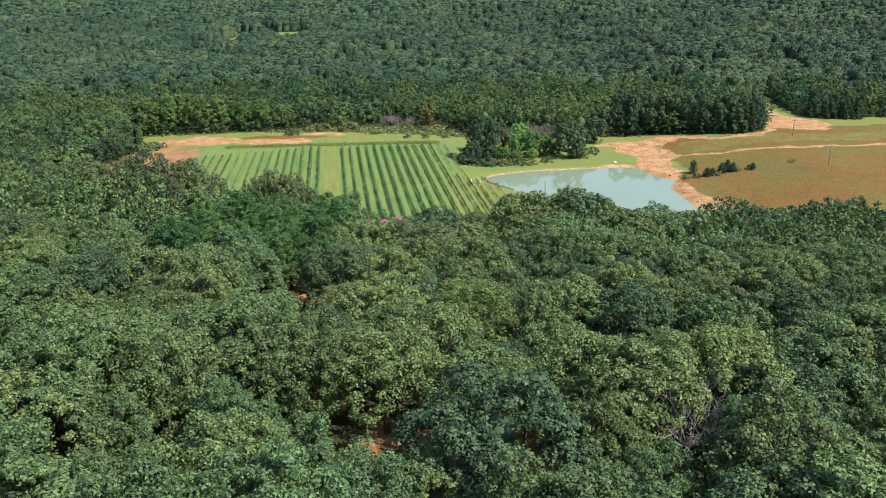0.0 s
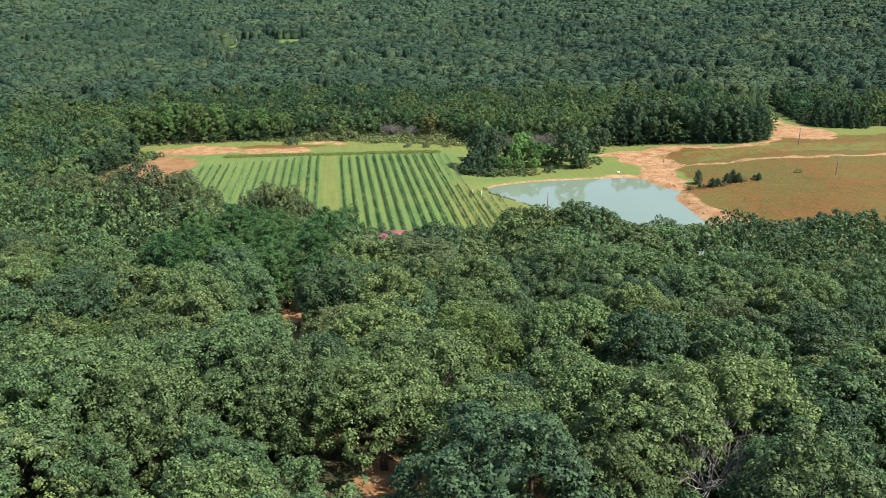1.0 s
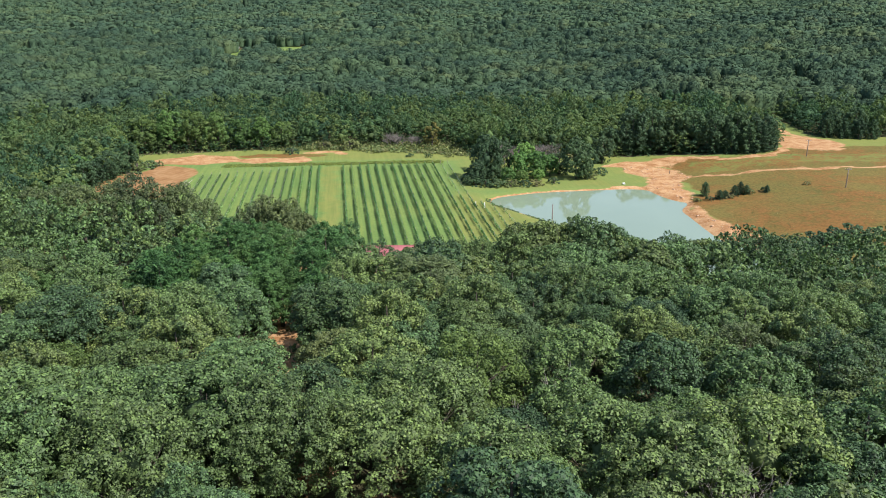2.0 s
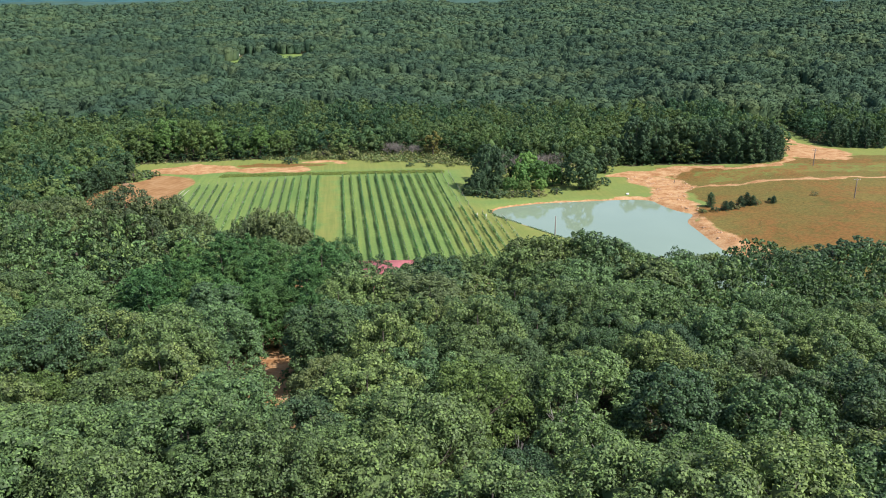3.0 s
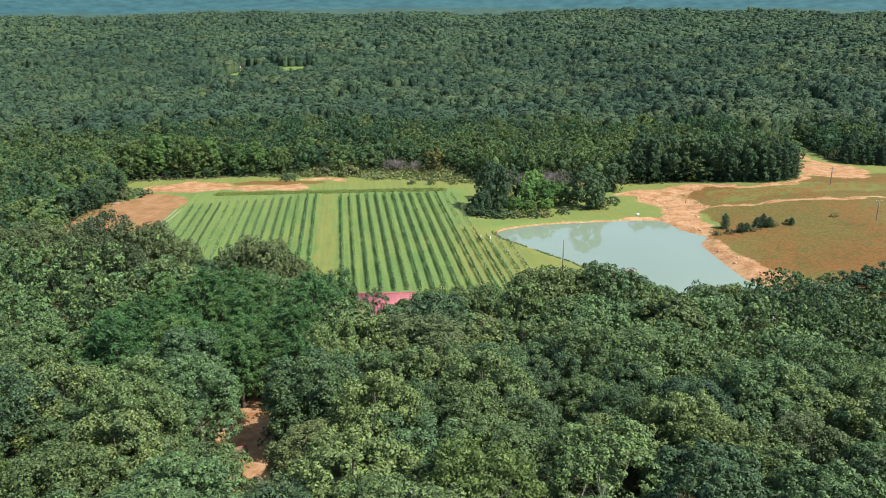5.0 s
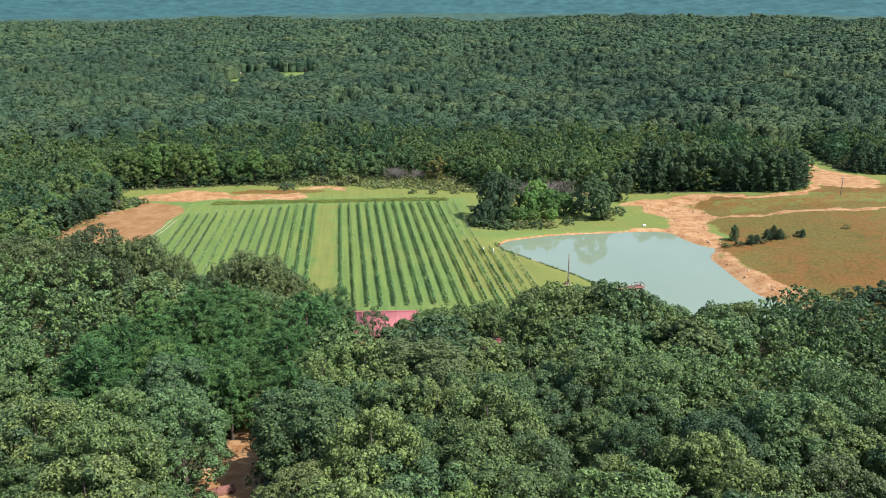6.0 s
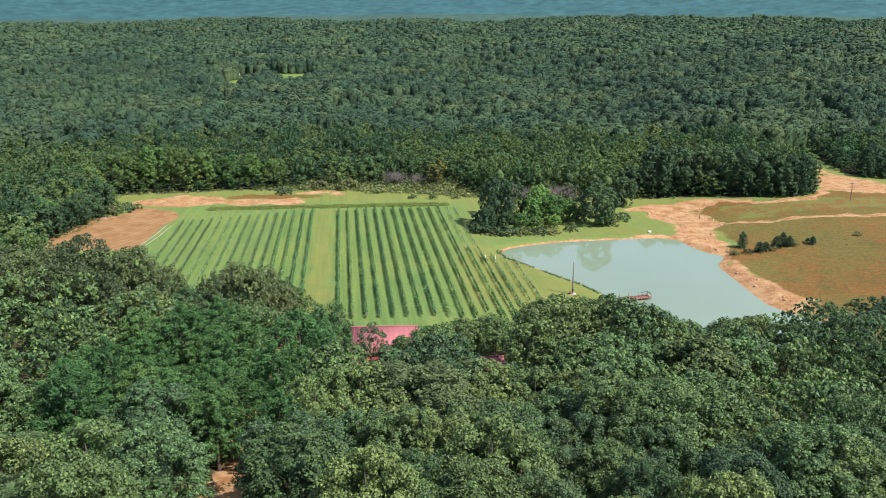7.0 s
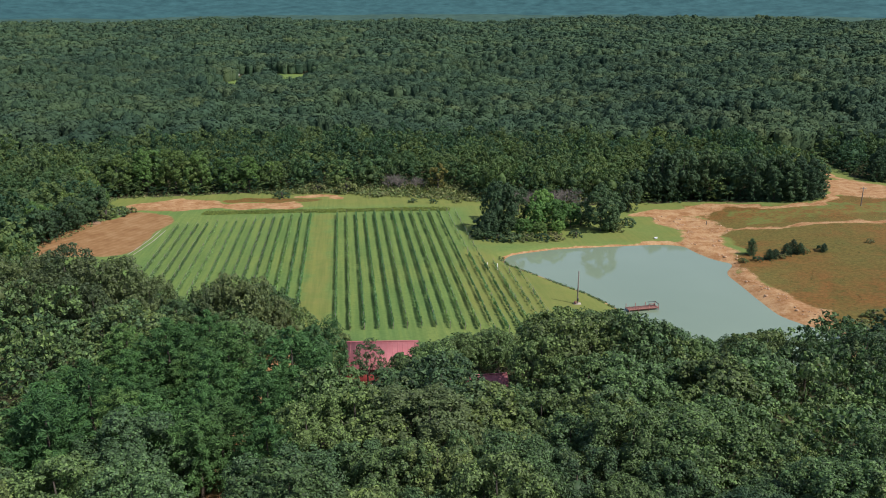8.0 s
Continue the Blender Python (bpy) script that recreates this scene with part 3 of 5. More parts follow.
def pine(seed, R=3.4, h=13.5, low=3.0, label="fresh green pine with soft tufted branches", mat=PINE, name="pine_tree", tiers=10):
    """Whorls of branches, each with tufts of needles along it."""
    rng = np.random.RandomState(seed)
    b = Bits()
    per = 40
    for i in range(tiers):
        k = i / (tiers - 1)
        z, r = low + (h - low) * k, R * (1 - k ** 2.2) ** 0.7 + 0.2
        m = max(3, int(3 + r * 1.1))
        for j in range(m):
            a = j * 6.283 / m + i * 1.1 + rng.uniform(-0.35, 0.35)
            reach = r * rng.uniform(0.7, 1.12)
            for q in ((0.3, 0.55, 0.8, 1.0) if r > 1 else (0.6, 1.0)):
                c = np.array([np.cos(a) * reach * q, np.sin(a) * reach * q, z + 0.35 * q * q * r * 0.5 + rng.uniform(-0.25, 0.25)])
                s = rng.uniform(0.42, 0.75)
                n = unit(rng.normal(size=(per, 3)) + [np.cos(a) * 0.5, np.sin(a) * 0.5, 0.8])
                pos = c + n * s * rng.uniform(0.3, 1.0, (per, 1))
                leaves(b, pos, unit(n * 0.6 + rng.normal(size=(per, 3)) * 0.55 + [0, 0, 0.45]), 0.30, rng, 0.16, corners=3)
    return tree(name, label, mat, b, h, low, R, seed, count=0)


def place_z(x, y):
    return float(height(np.array([x], float), np.array([y], float))[0])


class Nursery:
    """Gives out trees of a kind: the model itself first, then copies of it."""

    def __init__(self, models, heights):
        self.models, self.heights, self.used = models, heights, set()

    def plant(self, k, x, y, tall, wide=1.0, group="", sink=0.15):
        ob, h = self.models[k % len(self.models)], self.heights[k % len(self.models)]
        s = tall / h
        m = pose(x, y, place_z(x, y) - sink, 0, 0, (x * 37 + y * 91) % 360) @ Matrix.Diagonal((s * wide, s * wide, s, 1))
        if id(ob) in self.used:
            made = copy_thing(ob, m @ Matrix.Diagonal((1 / ob.scale.x, 1 / ob.scale.y, 1 / ob.scale.z, 1)))
        else:
            self.used.add(id(ob))
            ob.matrix_basis = m
            made = ob
        if group:
            made["group"] = group
        return made


OAKS = Nursery([oak(i, 260, 66, R, h, low, leaf=0.124, core=0.28, loose=0.65) for i, (R, h, low) in enumerate([(5.4, 12.5, 2.6), (4.8, 12.0, 3.0), (5.8, 12.5, 3.2), (4.6, 13.0, 2.8), (5.2, 11.5, 2.4), (5.0, 12.5, 3.4)])], [12.5, 12.0, 12.5, 13.0, 11.5, 12.5])
FAR_OAKS = Nursery([oak(40 + i, 210, 32, R, h, low, leaf=0.18, core=0.36, loose=0.6) for i, (R, h, low) in enumerate([(5.2, 12.0, 2.6), (4.7, 12.0, 3.0), (5.6, 12.0, 3.0), (5.0, 12.5, 2.6)])], [12.0, 12.0, 12.0, 12.5])
PINES = Nursery([pine(80, 4.3), pine(81, 3.9, 14.0, 3.0), pine(82, 4.7, 13.0, 2.6)], [13.5, 14.0, 13.0])

# ---- the near wood ----
# the wood's upper limit, as slopes seen from the last viewpoint: bearing, fall
CEILING = [(-0.62, 0.322), (-0.557, 0.314), (-0.50, 0.302), (-0.46, 0.313), (-0.429, 0.316), (-0.40, 0.345), (-0.371, 0.385), (-0.334, 0.378), (-0.308, 0.347), (-0.281, 0.345), (-0.253, 0.354), (-0.228, 0.375), (-0.205, 0.39), (-0.19, 0.40), (-0.15, 0.43), (-0.13, 0.465), (-0.115, 0.475), (-0.095, 0.452), (-0.075, 0.474), (-0.035, 0.468), (-0.02, 0.45), (0.0, 0.435), (0.10, 0.425), (0.15, 0.396), (0.22, 0.397), (0.27, 0.42), (0.29, 0.445), (0.33, 0.460), (0.38, 0.442), (0.45, 0.428), (0.50, 0.410), (0.62, 0.405)]
CEIL = np.array(CEILING)


def ceiling(x, y):
    """How high a crown may reach at a place."""
    d = max(y - 55.5, 20.0)
    return 75.2 - d * float(np.interp((x + 2.06) / d, CEIL[:, 0], CEIL[:, 1]))


planted = []
NEAR_OAKS = [(-4, 84.5, 40.5, 1.1), (22, 95, 38, 1.1), (-27, 101, 34.5, 1.05), (-33, 88, 38, 1.1), (14, 100, 37, 1.1), (-11.6, 129, 31, 1.1), (11.9, 128, 31, 1.1), (31, 91, 38.5, 1.05), (43, 97, 36.5, 1.1), (10.5, 86, 38.5, 1.1), (-38, 119, 35, 1.1), (44, 126, 30.5, 1.1), (19.5, 134.5, 32, 1.1)]
SPECIAL_OAKS = [(1.6, 95, 38.6, 1.0, 0), (-16, 107, 34, 1.05, 1), (28, 116, 33.5, 1.05, 2), (-3.5, 140, 32.0, 1.45, 1), (-45, 98, 36, 1.0, 0), (37, 108, 34, 1.0, 1), (8, 112, 33.5, 1.0, 2)]
OLIVE_OAKS = [(-40.6, 193, 28.3, 0.8), (-36.8, 192, 26.5, 0.7), (-44.8, 192, 26.8, 0.7), (-33.3, 192, 23.3, 0.75), (-68.2, 196.7, 30.3, 0.85), (-74.2, 197.6, 31.8, 0.85), (-80.2, 198.6, 30.1, 0.85), (-63.3, 196.7, 29.8, 0.8), (-58.7, 197.6, 25.8, 0.8), (-84.8, 193, 30.3, 0.9), (-75.6, 188.4, 29.6, 0.85), (-64.6, 186.6, 28.0, 0.8), (-90.3, 200.4, 29.2, 0.9), (-70.1, 190.3, 28.5, 0.8), (-95.8, 195.8, 29.8, 0.9)]
EDGE_OAKS = [(22.8, 172.8, 27.1, 0.9), (26.3, 175, 27.3, 0.85), (29.7, 171.9, 28.6, 0.85), (32.7, 171, 27.3, 0.85), (35.2, 169.2, 25.8, 0.85), (38.7, 171.9, 23.9, 0.95), (17, 171, 28.4, 0.95), (13.3, 168.3, 26.9, 0.9), (50.2, 179.8, 20.6, 1.0), (-8.7, 171.7, 21.8, 0.8), (39.6, 179.8, 21.9, 1.0), (60.8, 179.8, 20.6, 1.0), (71.4, 180.7, 21.1, 1.0)]
for i, (x, y, top, wide) in enumerate(NEAR_OAKS):
    OAKS.plant(i, x, y, top - place_z(x, y), wide, "oaks of the near wood")
    planted.append((x, y, 3.4 * wide))
OTHERS = [Nursery([oak(170 + k, 230, 60, 5.2, 12.5, 2.8, m, n, t, 0.124, core=0.28, loose=0.65)], [12.5]) for k, (m, n, t) in enumerate(((GOLDEN, "golden_oak_tree", "yellow-green oak standing out in the wood"), (OLIVE, "dull_oak_tree", "broad greyish olive oak in the wood"), (DARK_OAK, "dark_oak_tree", "dark blue-green oak in the wood")))]
for x, y, top, wide, k in SPECIAL_OAKS:
    OTHERS[k].plant(0, x, y, top - place_z(x, y), wide, "oaks of the near wood")
    planted.append((x, y, 3.4 * wide))
olives = Nursery([oak(90 + i, 190, 40, R, 12.0, 2.0, OLIVE, "olive_oak_tree", "large dull olive green oak at the field edge", 0.17, core=0.36, loose=0.6) for i, R in enumerate((5.4, 4.9))], [12.0, 12.0])
for i, (x, y, top, wide) in enumerate(OLIVE_OAKS):
    olives.plant(i, x, y, top - place_z(x, y), wide, "olive oaks at the field edge")
    planted.append((x, y, 3.2 * wide))
for i, (x, y, top, wide) in enumerate(EDGE_OAKS):
    FAR_OAKS.plant(i, x, y, max(top - place_z(x, y), 5.0), wide, "oaks at the field edge")
    planted.append((x, y, 3.2 * wide))

evergreen = Nursery([oak(97, 260, 46, 4.4, 12.0, 3.0, EVERGREEN, "round_evergreen_tree", "dense round dark green evergreen tree beside the barn", 0.13, 1.6, 0.6, 0.5)], [12.0])
evergreen.plant(0, -21.5, 169.5, 28.6 - place_z(-21.5, 169.5), 0.78)
planted.append((-21.5, 169.5, 2.0))
thin_oak = Nursery([oak(99, 130, 30, 4.2, 12.0, 3.0, OAK, "open_oak_tree", "thinly leaved young oak before the barn", 0.16)], [12.0])
thin_oak.plant(0, -14.4, 172.5, 23.6 - place_z(-14.4, 172.5), 0.85)
planted.append((-14.4, 172.5, 1.6))

DEAD_AT = (19.6, 66.5)
planted.append((*DEAD_AT, 2.6))
# places left open: the earth that shows between the crowns, and the buildings
GAPS = [(-12.5, 73, 2.6), (-7.5, 73, 2.4), (-2.5, 74, 2.0), (-25, 128.5, 3.6), (-20.5, 127.5, 2.2), (-26.5, 119.5, 1.4), (-23.5, 119, 0.8), (-22, 103, 0.4), (-30, 169, 2.0), (-30, 181, 2.6), (-27, 190, 2.6), (-13, 184, 8.5), (-15.8, 173, 3.6), (4.7, 176, 3.6), (4.5, 169, 3.4)]


def wood_sites(x0, x1, y0, y1, gap, jitter, seed, keep):
    r = np.random.RandomState(seed)
    out = []
    row, y = 0, y0
    while y < y1:
        xs = np.arange(x0 + (row % 2) * gap / 2, x1, gap)
        pts = np.stack([xs, np.full_like(xs, y)], 1) + r.uniform(-jitter, jitter, (len(xs), 2)) * gap
        out.append(pts)
        y, row = y + gap * 0.866, row + 1
    p = np.concatenate(out)
    return p[keep(p[:, 0], p[:, 1])]


def near_wood(x, y):
    seen = (y > 33) & (y < 232) & (np.abs(x) < 0.62 * y + 12)
    return seen & ((away(TRACK, x, y) > 0.9) | (y > 140)) & (signed(OPEN, x, y) > 2.5) & (signed(POND, x, y) > 4)


rng = np.random.RandomState(7)
slope_sites = []
for x, y in wood_sites(-160, 160, 33, 236, 8.1, 0.34, 12, near_wood):
    if any((x - a) ** 2 + (y - b) ** 2 < (r + 2.4) ** 2 for a, b, r in planted) or any((x - a) ** 2 + (y - b) ** 2 < (r + 1.0) ** 2 for a, b, r in GAPS):
        continue
    piney = np.hypot((x + 39) / 21, (y - 152) / 32) + 0.25 * rng.normal()
    tall = min(rng.uniform(9.6, 14.6), ceiling(x, y) - place_z(x, y))
    wide = rng.uniform(0.92, 1.24) * (1.0 if tall > 8.5 else 1.25)
    g = place_z(x, y)
    b = (x + 2.96) / (y - 6.7)
    if -0.205 < b < 0.06 and y < 74:
        tall = min(tall, 73.4 - 0.662 * (y - 6.7) - g)      # low growth before the track
    if 0.30 < b < 0.45 and y < 67:
        tall = min(tall, 74.0 - 0.665 * (y - 6.7) - g)      # low growth before the dead tree
    if -30 < x < -19.5 and 113 < y < 128:
        tall = min(tall, 75.6 - 0.521 * (y - 25) - g, 75.9 - 0.641 * (y - 45.2) - g)      # low growth before the bare earth
    if -34 < x < -24 and 156 < y < 181:
        tall = min(tall, 76.2 - 0.501 * (y - 55.5) - g)      # low growth before the yard
    b = (x + 2.06) / (y - 55.5) if y > 60 else 0.0
    if 138 < y < 176 and 0.02 < b < 0.095:
        tall = min(tall, 75.4 - 0.512 * (y - 55.5) - g)      # low growth before the shed
    if 138 < y < 178 and -0.155 < b < -0.02:
        tall = min(tall, 75.4 - (0.517 if -0.145 < b < -0.085 else 0.465) * (y - 55.5) - g)      # low growth before the barn
    if tall < 3.2:
        continue
    if piney < 0.9:
        PINES.plant(rng.randint(9), x, y, tall * 1.04, rng.uniform(0.95, 1.3), "pines on the slope")
    elif y < 138:
        OAKS.plant(rng.randint(60), x, y, tall, wide, "oaks of the near wood")
    elif abs(x + 2) < 0.45 * (y - 55) and y < 210:
        FAR_OAKS.plant(rng.randint(60), x, y, tall, wide, "oaks of the slope")
    else:
        slope_sites.append((x, y, tall))


# ---- the woods beyond: too many to count ----
def merged(name, label, sites, makers, mat, seed, tall, wide, smooth=False):
    r = np.random.RandomState(seed)
    models = []
    for mk in makers:
        b = Bits()
        mk(b)
        models.append(b)
    z = height(sites[:, 0], sites[:, 1])
    patch = np.clip(0.5 + waves(sites[:, 0], sites[:, 1], 110, 81), 0, 1)
    stand = 1 + 0.16 * waves(sites[:, 0], sites[:, 1], 75, 82)
    big = Bits()
    for (x, y, *known), zz, tone, grown in zip(sites, z, patch, stand):
        b = models[r.randint(len(models))]
        a, s, w = r.uniform(0, 6.283), r.uniform(*tall) * (0.86 + 0.36 * r.uniform() ** 3), r.uniform(*wide)
        s = known[0] / 12.0 if known else s * grown
        turn = np.array([[np.cos(a) * w, -np.sin(a) * w, 0], [np.sin(a) * w, np.cos(a) * w, 0], [0, 0, s]]).T
        tint = 0.6 * r.uniform() + 0.4 * tone
        off = big.count
        for v in b.v:
            big.v.append(v @ turn + (x, y, zz))
            big.count += len(v)
            big.t.append(np.full(len(v), tint))
        for f in b.f:
            big.f.append(f + off)
    return tagged(new(name, big.mesh(name, mat, tint=True, smooth=smooth)), label, "woods", kind="stuff")


def mid_tree(seed, R=5.0, h=12.0, low=0.0, fine=None):
    def mk(b):
        r = np.random.RandomState(seed)
        if fine:
            lobed(b, r, R, low, h, *fine)
        else:
            lobed(b, r, R, low, h, 64, 11, 0.40, 9, 0.34, small=(0.11, 0.19), fall=1.8, loose=0.5)
        tube(b, [(0, 0, -0.5), (0, 0, h * 0.35)], (0.22, 0.10), 3)
    return mk


DOME5 = dome(5)


def dome_tree(seed, shape, flakes, R=5.6, h=11.0, deep=4.2, flake=1.1, heads=3):
    """A far crown: a few rounded heads of unequal size with loose leafy flakes over them."""
    def mk(b):
        r = np.random.RandomState(seed)
        v, f = shape
        ring = (len(v) - 1) // 3
        for k in range(heads):
            a, size = k * 6.283 / heads + r.uniform(-0.5, 0.5), r.uniform(0.52, 0.78)
            out = R * 0.46 * r.uniform(0.8, 1.2) if heads > 1 else 0.0
            top = h - r.uniform(0.0, 0.35) * deep * (k > 0)
            c = np.array([np.cos(a) * out, np.sin(a) * out, top - deep * size])
            p = v * r.uniform(0.85, 1.08, (len(v), 1)) * np.array([R, R, deep]) * size * 0.94 + c
            p[:ring] = (p[:ring] - c) * (1.1, 1.1, 0) + (c[0], c[1], 0.5)      # the lowest leaves reach the ground
            b.add(p, f)
            m = flakes // heads
            n = unit(r.normal(size=(m, 3)) + [0, 0, 0.55])
            leaves(b, n * np.array([R, R, deep]) * size * r.uniform(0.92, 1.12, (m, 1)) + c, unit(n + [0, 0, 0.2] + r.normal(size=(m, 3)) * 0.42), flake, r, corners=3)
    return mk


def glade_free(x, y):
    return (np.hypot((x - GLADE[0]) / GLADE[2], (y - GLADE[1]) / GLADE[3]) > 0.92 + 0.3 * waves(x, y, 42, 51)) | ((np.abs(x + 160) < 7) & (y < 800))


def woods_b(x, y):
    fan = np.abs(x) < 0.62 * y + 30
    return fan & (y > 200) & (np.hypot(x, y) < 470) & (signed(OPEN, x, y) > 3.5) & ~near_wood(x, y) & (signed(POND, x, y) > 6)


def woods_c(x, y):
    d = np.hypot(x, y)
    return (d >= 470) & (d < 920) & (np.abs(x) < 0.62 * y + 30) & glade_free(x, y)


def woods_d(x, y):
    d = np.hypot(x, y)
    return (d >= 920) & (d < 1580) & (np.abs(x) < 0.62 * y + 30) & glade_free(x, y)


def woods_round(x, y):
    return ((np.abs(x) >= 0.62 * y + 12) | (y < 33)) & (np.hypot(x, y) < 700) & (signed(OPEN, x, y) > 3.5) & ~woods_b(x, y) & ~woods_c(x, y)


MID = [mid_tree(i, R, h) for i, (R, h) in enumerate([(5.6, 12), (5.0, 12.5), (6.2, 11.5), (5.4, 12), (4.6, 11)])]
SLOPE = [mid_tree(60 + i, R, 12.0, 2.5, (56, 16, 0.30)) for i, R in enumerate((5.2, 4.6, 5.6))]
merged("woodland", "broadleaf trees of the outer slope", np.array(slope_sites), SLOPE, OAK, 9, (1, 1), (0.85, 1.1))
merged("woodland", "mixed broadleaf woodland behind the fields", wood_sites(-380, 380, 200, 475, 8.4, 0.42, 21, woods_b), MID, MIXED, 5, (0.85, 1.3), (0.85, 1.35))
merged("woodland", "dense oak woodland on the plain", wood_sites(-620, 620, 400, 925, 8.8, 0.44, 22, woods_c), [dome_tree(20 + i, DOME5, 170, 6.4, 12.0, 4.2, 0.66, 2) for i in range(7)], CANOPY, 6, (0.92, 1.22), (0.7, 1.4), True)
merged("woodland", "dense oak woodland climbing the far ridge", wood_sites(-980, 980, 500, 1585, 10.2, 0.44, 23, woods_d), [dome_tree(30 + i, DOME5, 36, 7.4, 10.5, 3.6, 1.25, 1 + i % 2) for i in range(7)], CANOPY, 7, (0.88, 1.12), (0.7, 1.45), True)


def woods_under(x, y):
    return woods_round(x, y) & (np.abs(x) < 100) & (y > -60) & (y < 130)


merged("woodland", "leafy oak wood beneath the start of the way", wood_sites(-110, 110, -60, 130, 8.2, 0.36, 26, woods_under), [mid_tree(70 + i, R, 12.0, 1.0, (60, 18, 0.28)) for i, R in enumerate((5.8, 5.2, 6.4))], OAK, 11, (0.9, 1.15), (0.85, 1.2))
merged("woodland", "dense woodland all round the near hill", wood_sites(-700, 700, -420, 620, 13.0, 0.34, 24, lambda x, y: woods_round(x, y) & ~woods_under(x, y)), [dome_tree(40 + i, DOME5, 16, 8.2, 12.0, 5.0, 1.6, 1) for i in range(4)], CANOPY, 8, (0.8, 1.15), (0.85, 1.2))


# thick growth that closes the wood edge down to the grass
def wood_edge(x, y):
    d = signed(OPEN, x, y)
    return (d > 0.6) & (d < 5.5) & (y > 255)


merged("woodland", "thick young growth along the wood edge", wood_sites(-180, 330, 250, 450, 3.6, 0.4, 27, wood_edge), [mid_tree(75 + i, R, 12.0, -1.0, (34, 9, 0.40)) for i, R in enumerate((2.6, 2.2))], MIXED, 12, (0.26, 0.62), (0.8, 1.3))



def undergrowth(b):
    r = np.random.RandomState(66)
    n = unit(r.normal(size=(46, 3)) + [0, 0, 0.5])
    leaves(b, n * [1.5, 1.5, 1.3] * r.uniform(0.6, 1.1, (46, 1)) + [0, 0, 0.7], unit(n + r.normal(size=(46, 3)) * 0.5 + [0, 0, 0.4]), 0.26, r, corners=3)


def floor_sites(x, y):
    return (y > -60) & (y < 226) & (np.abs(x) < np.maximum(0.62 * y + 12, 60)) & (away(TRACK, x, y) > 2.0) & (signed(OPEN, x, y) > 0.5) & (signed(POND, x, y) > 2) & (np.hypot(x + 13, y - 182) > 9) & (np.hypot(x - 4.7, y - 176) > 5.0) & (np.hypot(x + 28, y - 186) > 6) & (np.hypot(x + 26.5, y - 129) > 3.4)


merged("undergrowth", "low leafy undergrowth beneath the near wood", wood_sites(-150, 150, -60, 226, 3.6, 0.4, 25, floor_sites), [undergrowth], OAK, 10, (0.6, 1.4), (0.8, 1.5))

# ---- the vineyard ----
ROW_WAY = np.array([-14.0, 112.0]) / np.hypot(14, 112)
ROW_SIDE = np.array([ROW_WAY[1], -ROW_WAY[0]])
AISLE = 9.1
ROW_START = np.array([-41.0, 332.0])      # far end of the first row right of the aisle
POST = Bits()
tube(POST, [(0, 0, -0.3), (0, 0, 1.9)], (0.06, 0.05), 6, cap=True)
POST = POST.mesh("post", WOOD)


def vine_row(a, b, vigour, seed, mat, label, wide=0.55):
    """Trellised vines from a to b: posts, two wires and the leafy hedge."""
    r = np.random.RandomState(seed)
    a, b = np.asarray(a, float), np.asarray(b, float)
    length = np.hypot(*(b - a))
    way = (b - a) / length
    side = np.array([way[1], -way[0]])
    root = new("vine_row")
    root.location = (a[0], a[1], place_z(*a))
    tagged(root, label, "vine row", "rows of the vineyard")
    n = int(length * 42 * vigour)
    s = r.uniform(0, length, n)
    plants = 0.5 + 0.5 * np.cos(s * 6.283 / 2.1 + r.uniform(0, 6)) + 0.8 * waves(s, s * 0, 11, seed) + 0.5 * r.normal(size=n)
    keep = plants > (0.34 if vigour > 0.8 else 0.55)
    s = s[keep]
    n = len(s)
    off, up = r.normal(0, wide * 0.55, n), (0.42 + 1.05 * r.beta(2.0, 1.8, n)) * (1.0 if mat is VINE else 0.75)
    p = a + way * s[:, None] + side * off[:, None]
    pos = np.stack([p[:, 0], p[:, 1], height(p[:, 0], p[:, 1]) + up], 1) - np.array(root.location)
    face = unit(np.stack([side[0] * off * 1.6, side[1] * off * 1.6, np.full(n, 0.55)], 1) + r.normal(size=(n, 3)) * 0.5)
    bits = Bits()
    leaves(bits, pos, face, 0.22, r, 0.75, corners=3)
    part("vine_leaves", bits.mesh("vine_leaves", mat), root)
    bits = Bits()
    ks = np.linspace(0, length, int(length / 7) + 1)
    line = a + way * ks[:, None]
    lz = height(line[:, 0], line[:, 1])
    for z in (1.0, 1.65):
        tube(bits, np.stack([line[:, 0], line[:, 1], lz + z], 1) - np.array(root.location), np.full(len(ks), 0.012), 3)
    part("wire", bits.mesh("wire", WIRE), root)
    for (px, py), pz in zip(line, lz):
        part("post", POST, root, m=pose(px - root.location.x, py - root.location.y, pz - root.location.z))
    return root


for i in range(12):
    far_end = ROW_START + ROW_SIDE * (0.4 + 3.33 * i)
    vine_row(far_end, far_end - ROW_WAY * (109.5 + 1.0 * max(i - 7, 0)), 1.1 if i < 11 else 0.8, 200 + i, VINE, "long row of dark green trellised grapevines in grass", 0.25 if i < 11 else 0.22)
for i in range(5):
    far_end = ROW_START + ROW_SIDE * (0.4 + 3.33 * 12 + 3.0 * i)
    start = 52.0 + 1.5 * i + (6.0 if i > 1 else 0.0)
    vine_row(far_end - ROW_WAY * start, far_end - ROW_WAY * (113.5 + i), (0.75, 0.7, 0.6, 0.35, 0.22)[i], 220 + i, VINE if i < 2 else YOUNG, "short row of young grapevines at the vineyard edge", 0.30)
    if i < 2:
        vine_row(far_end, far_end - ROW_WAY * 50.0, 0.16, 230 + i, YOUNG, "gappy row of seedling grapevines in grass", 0.22)
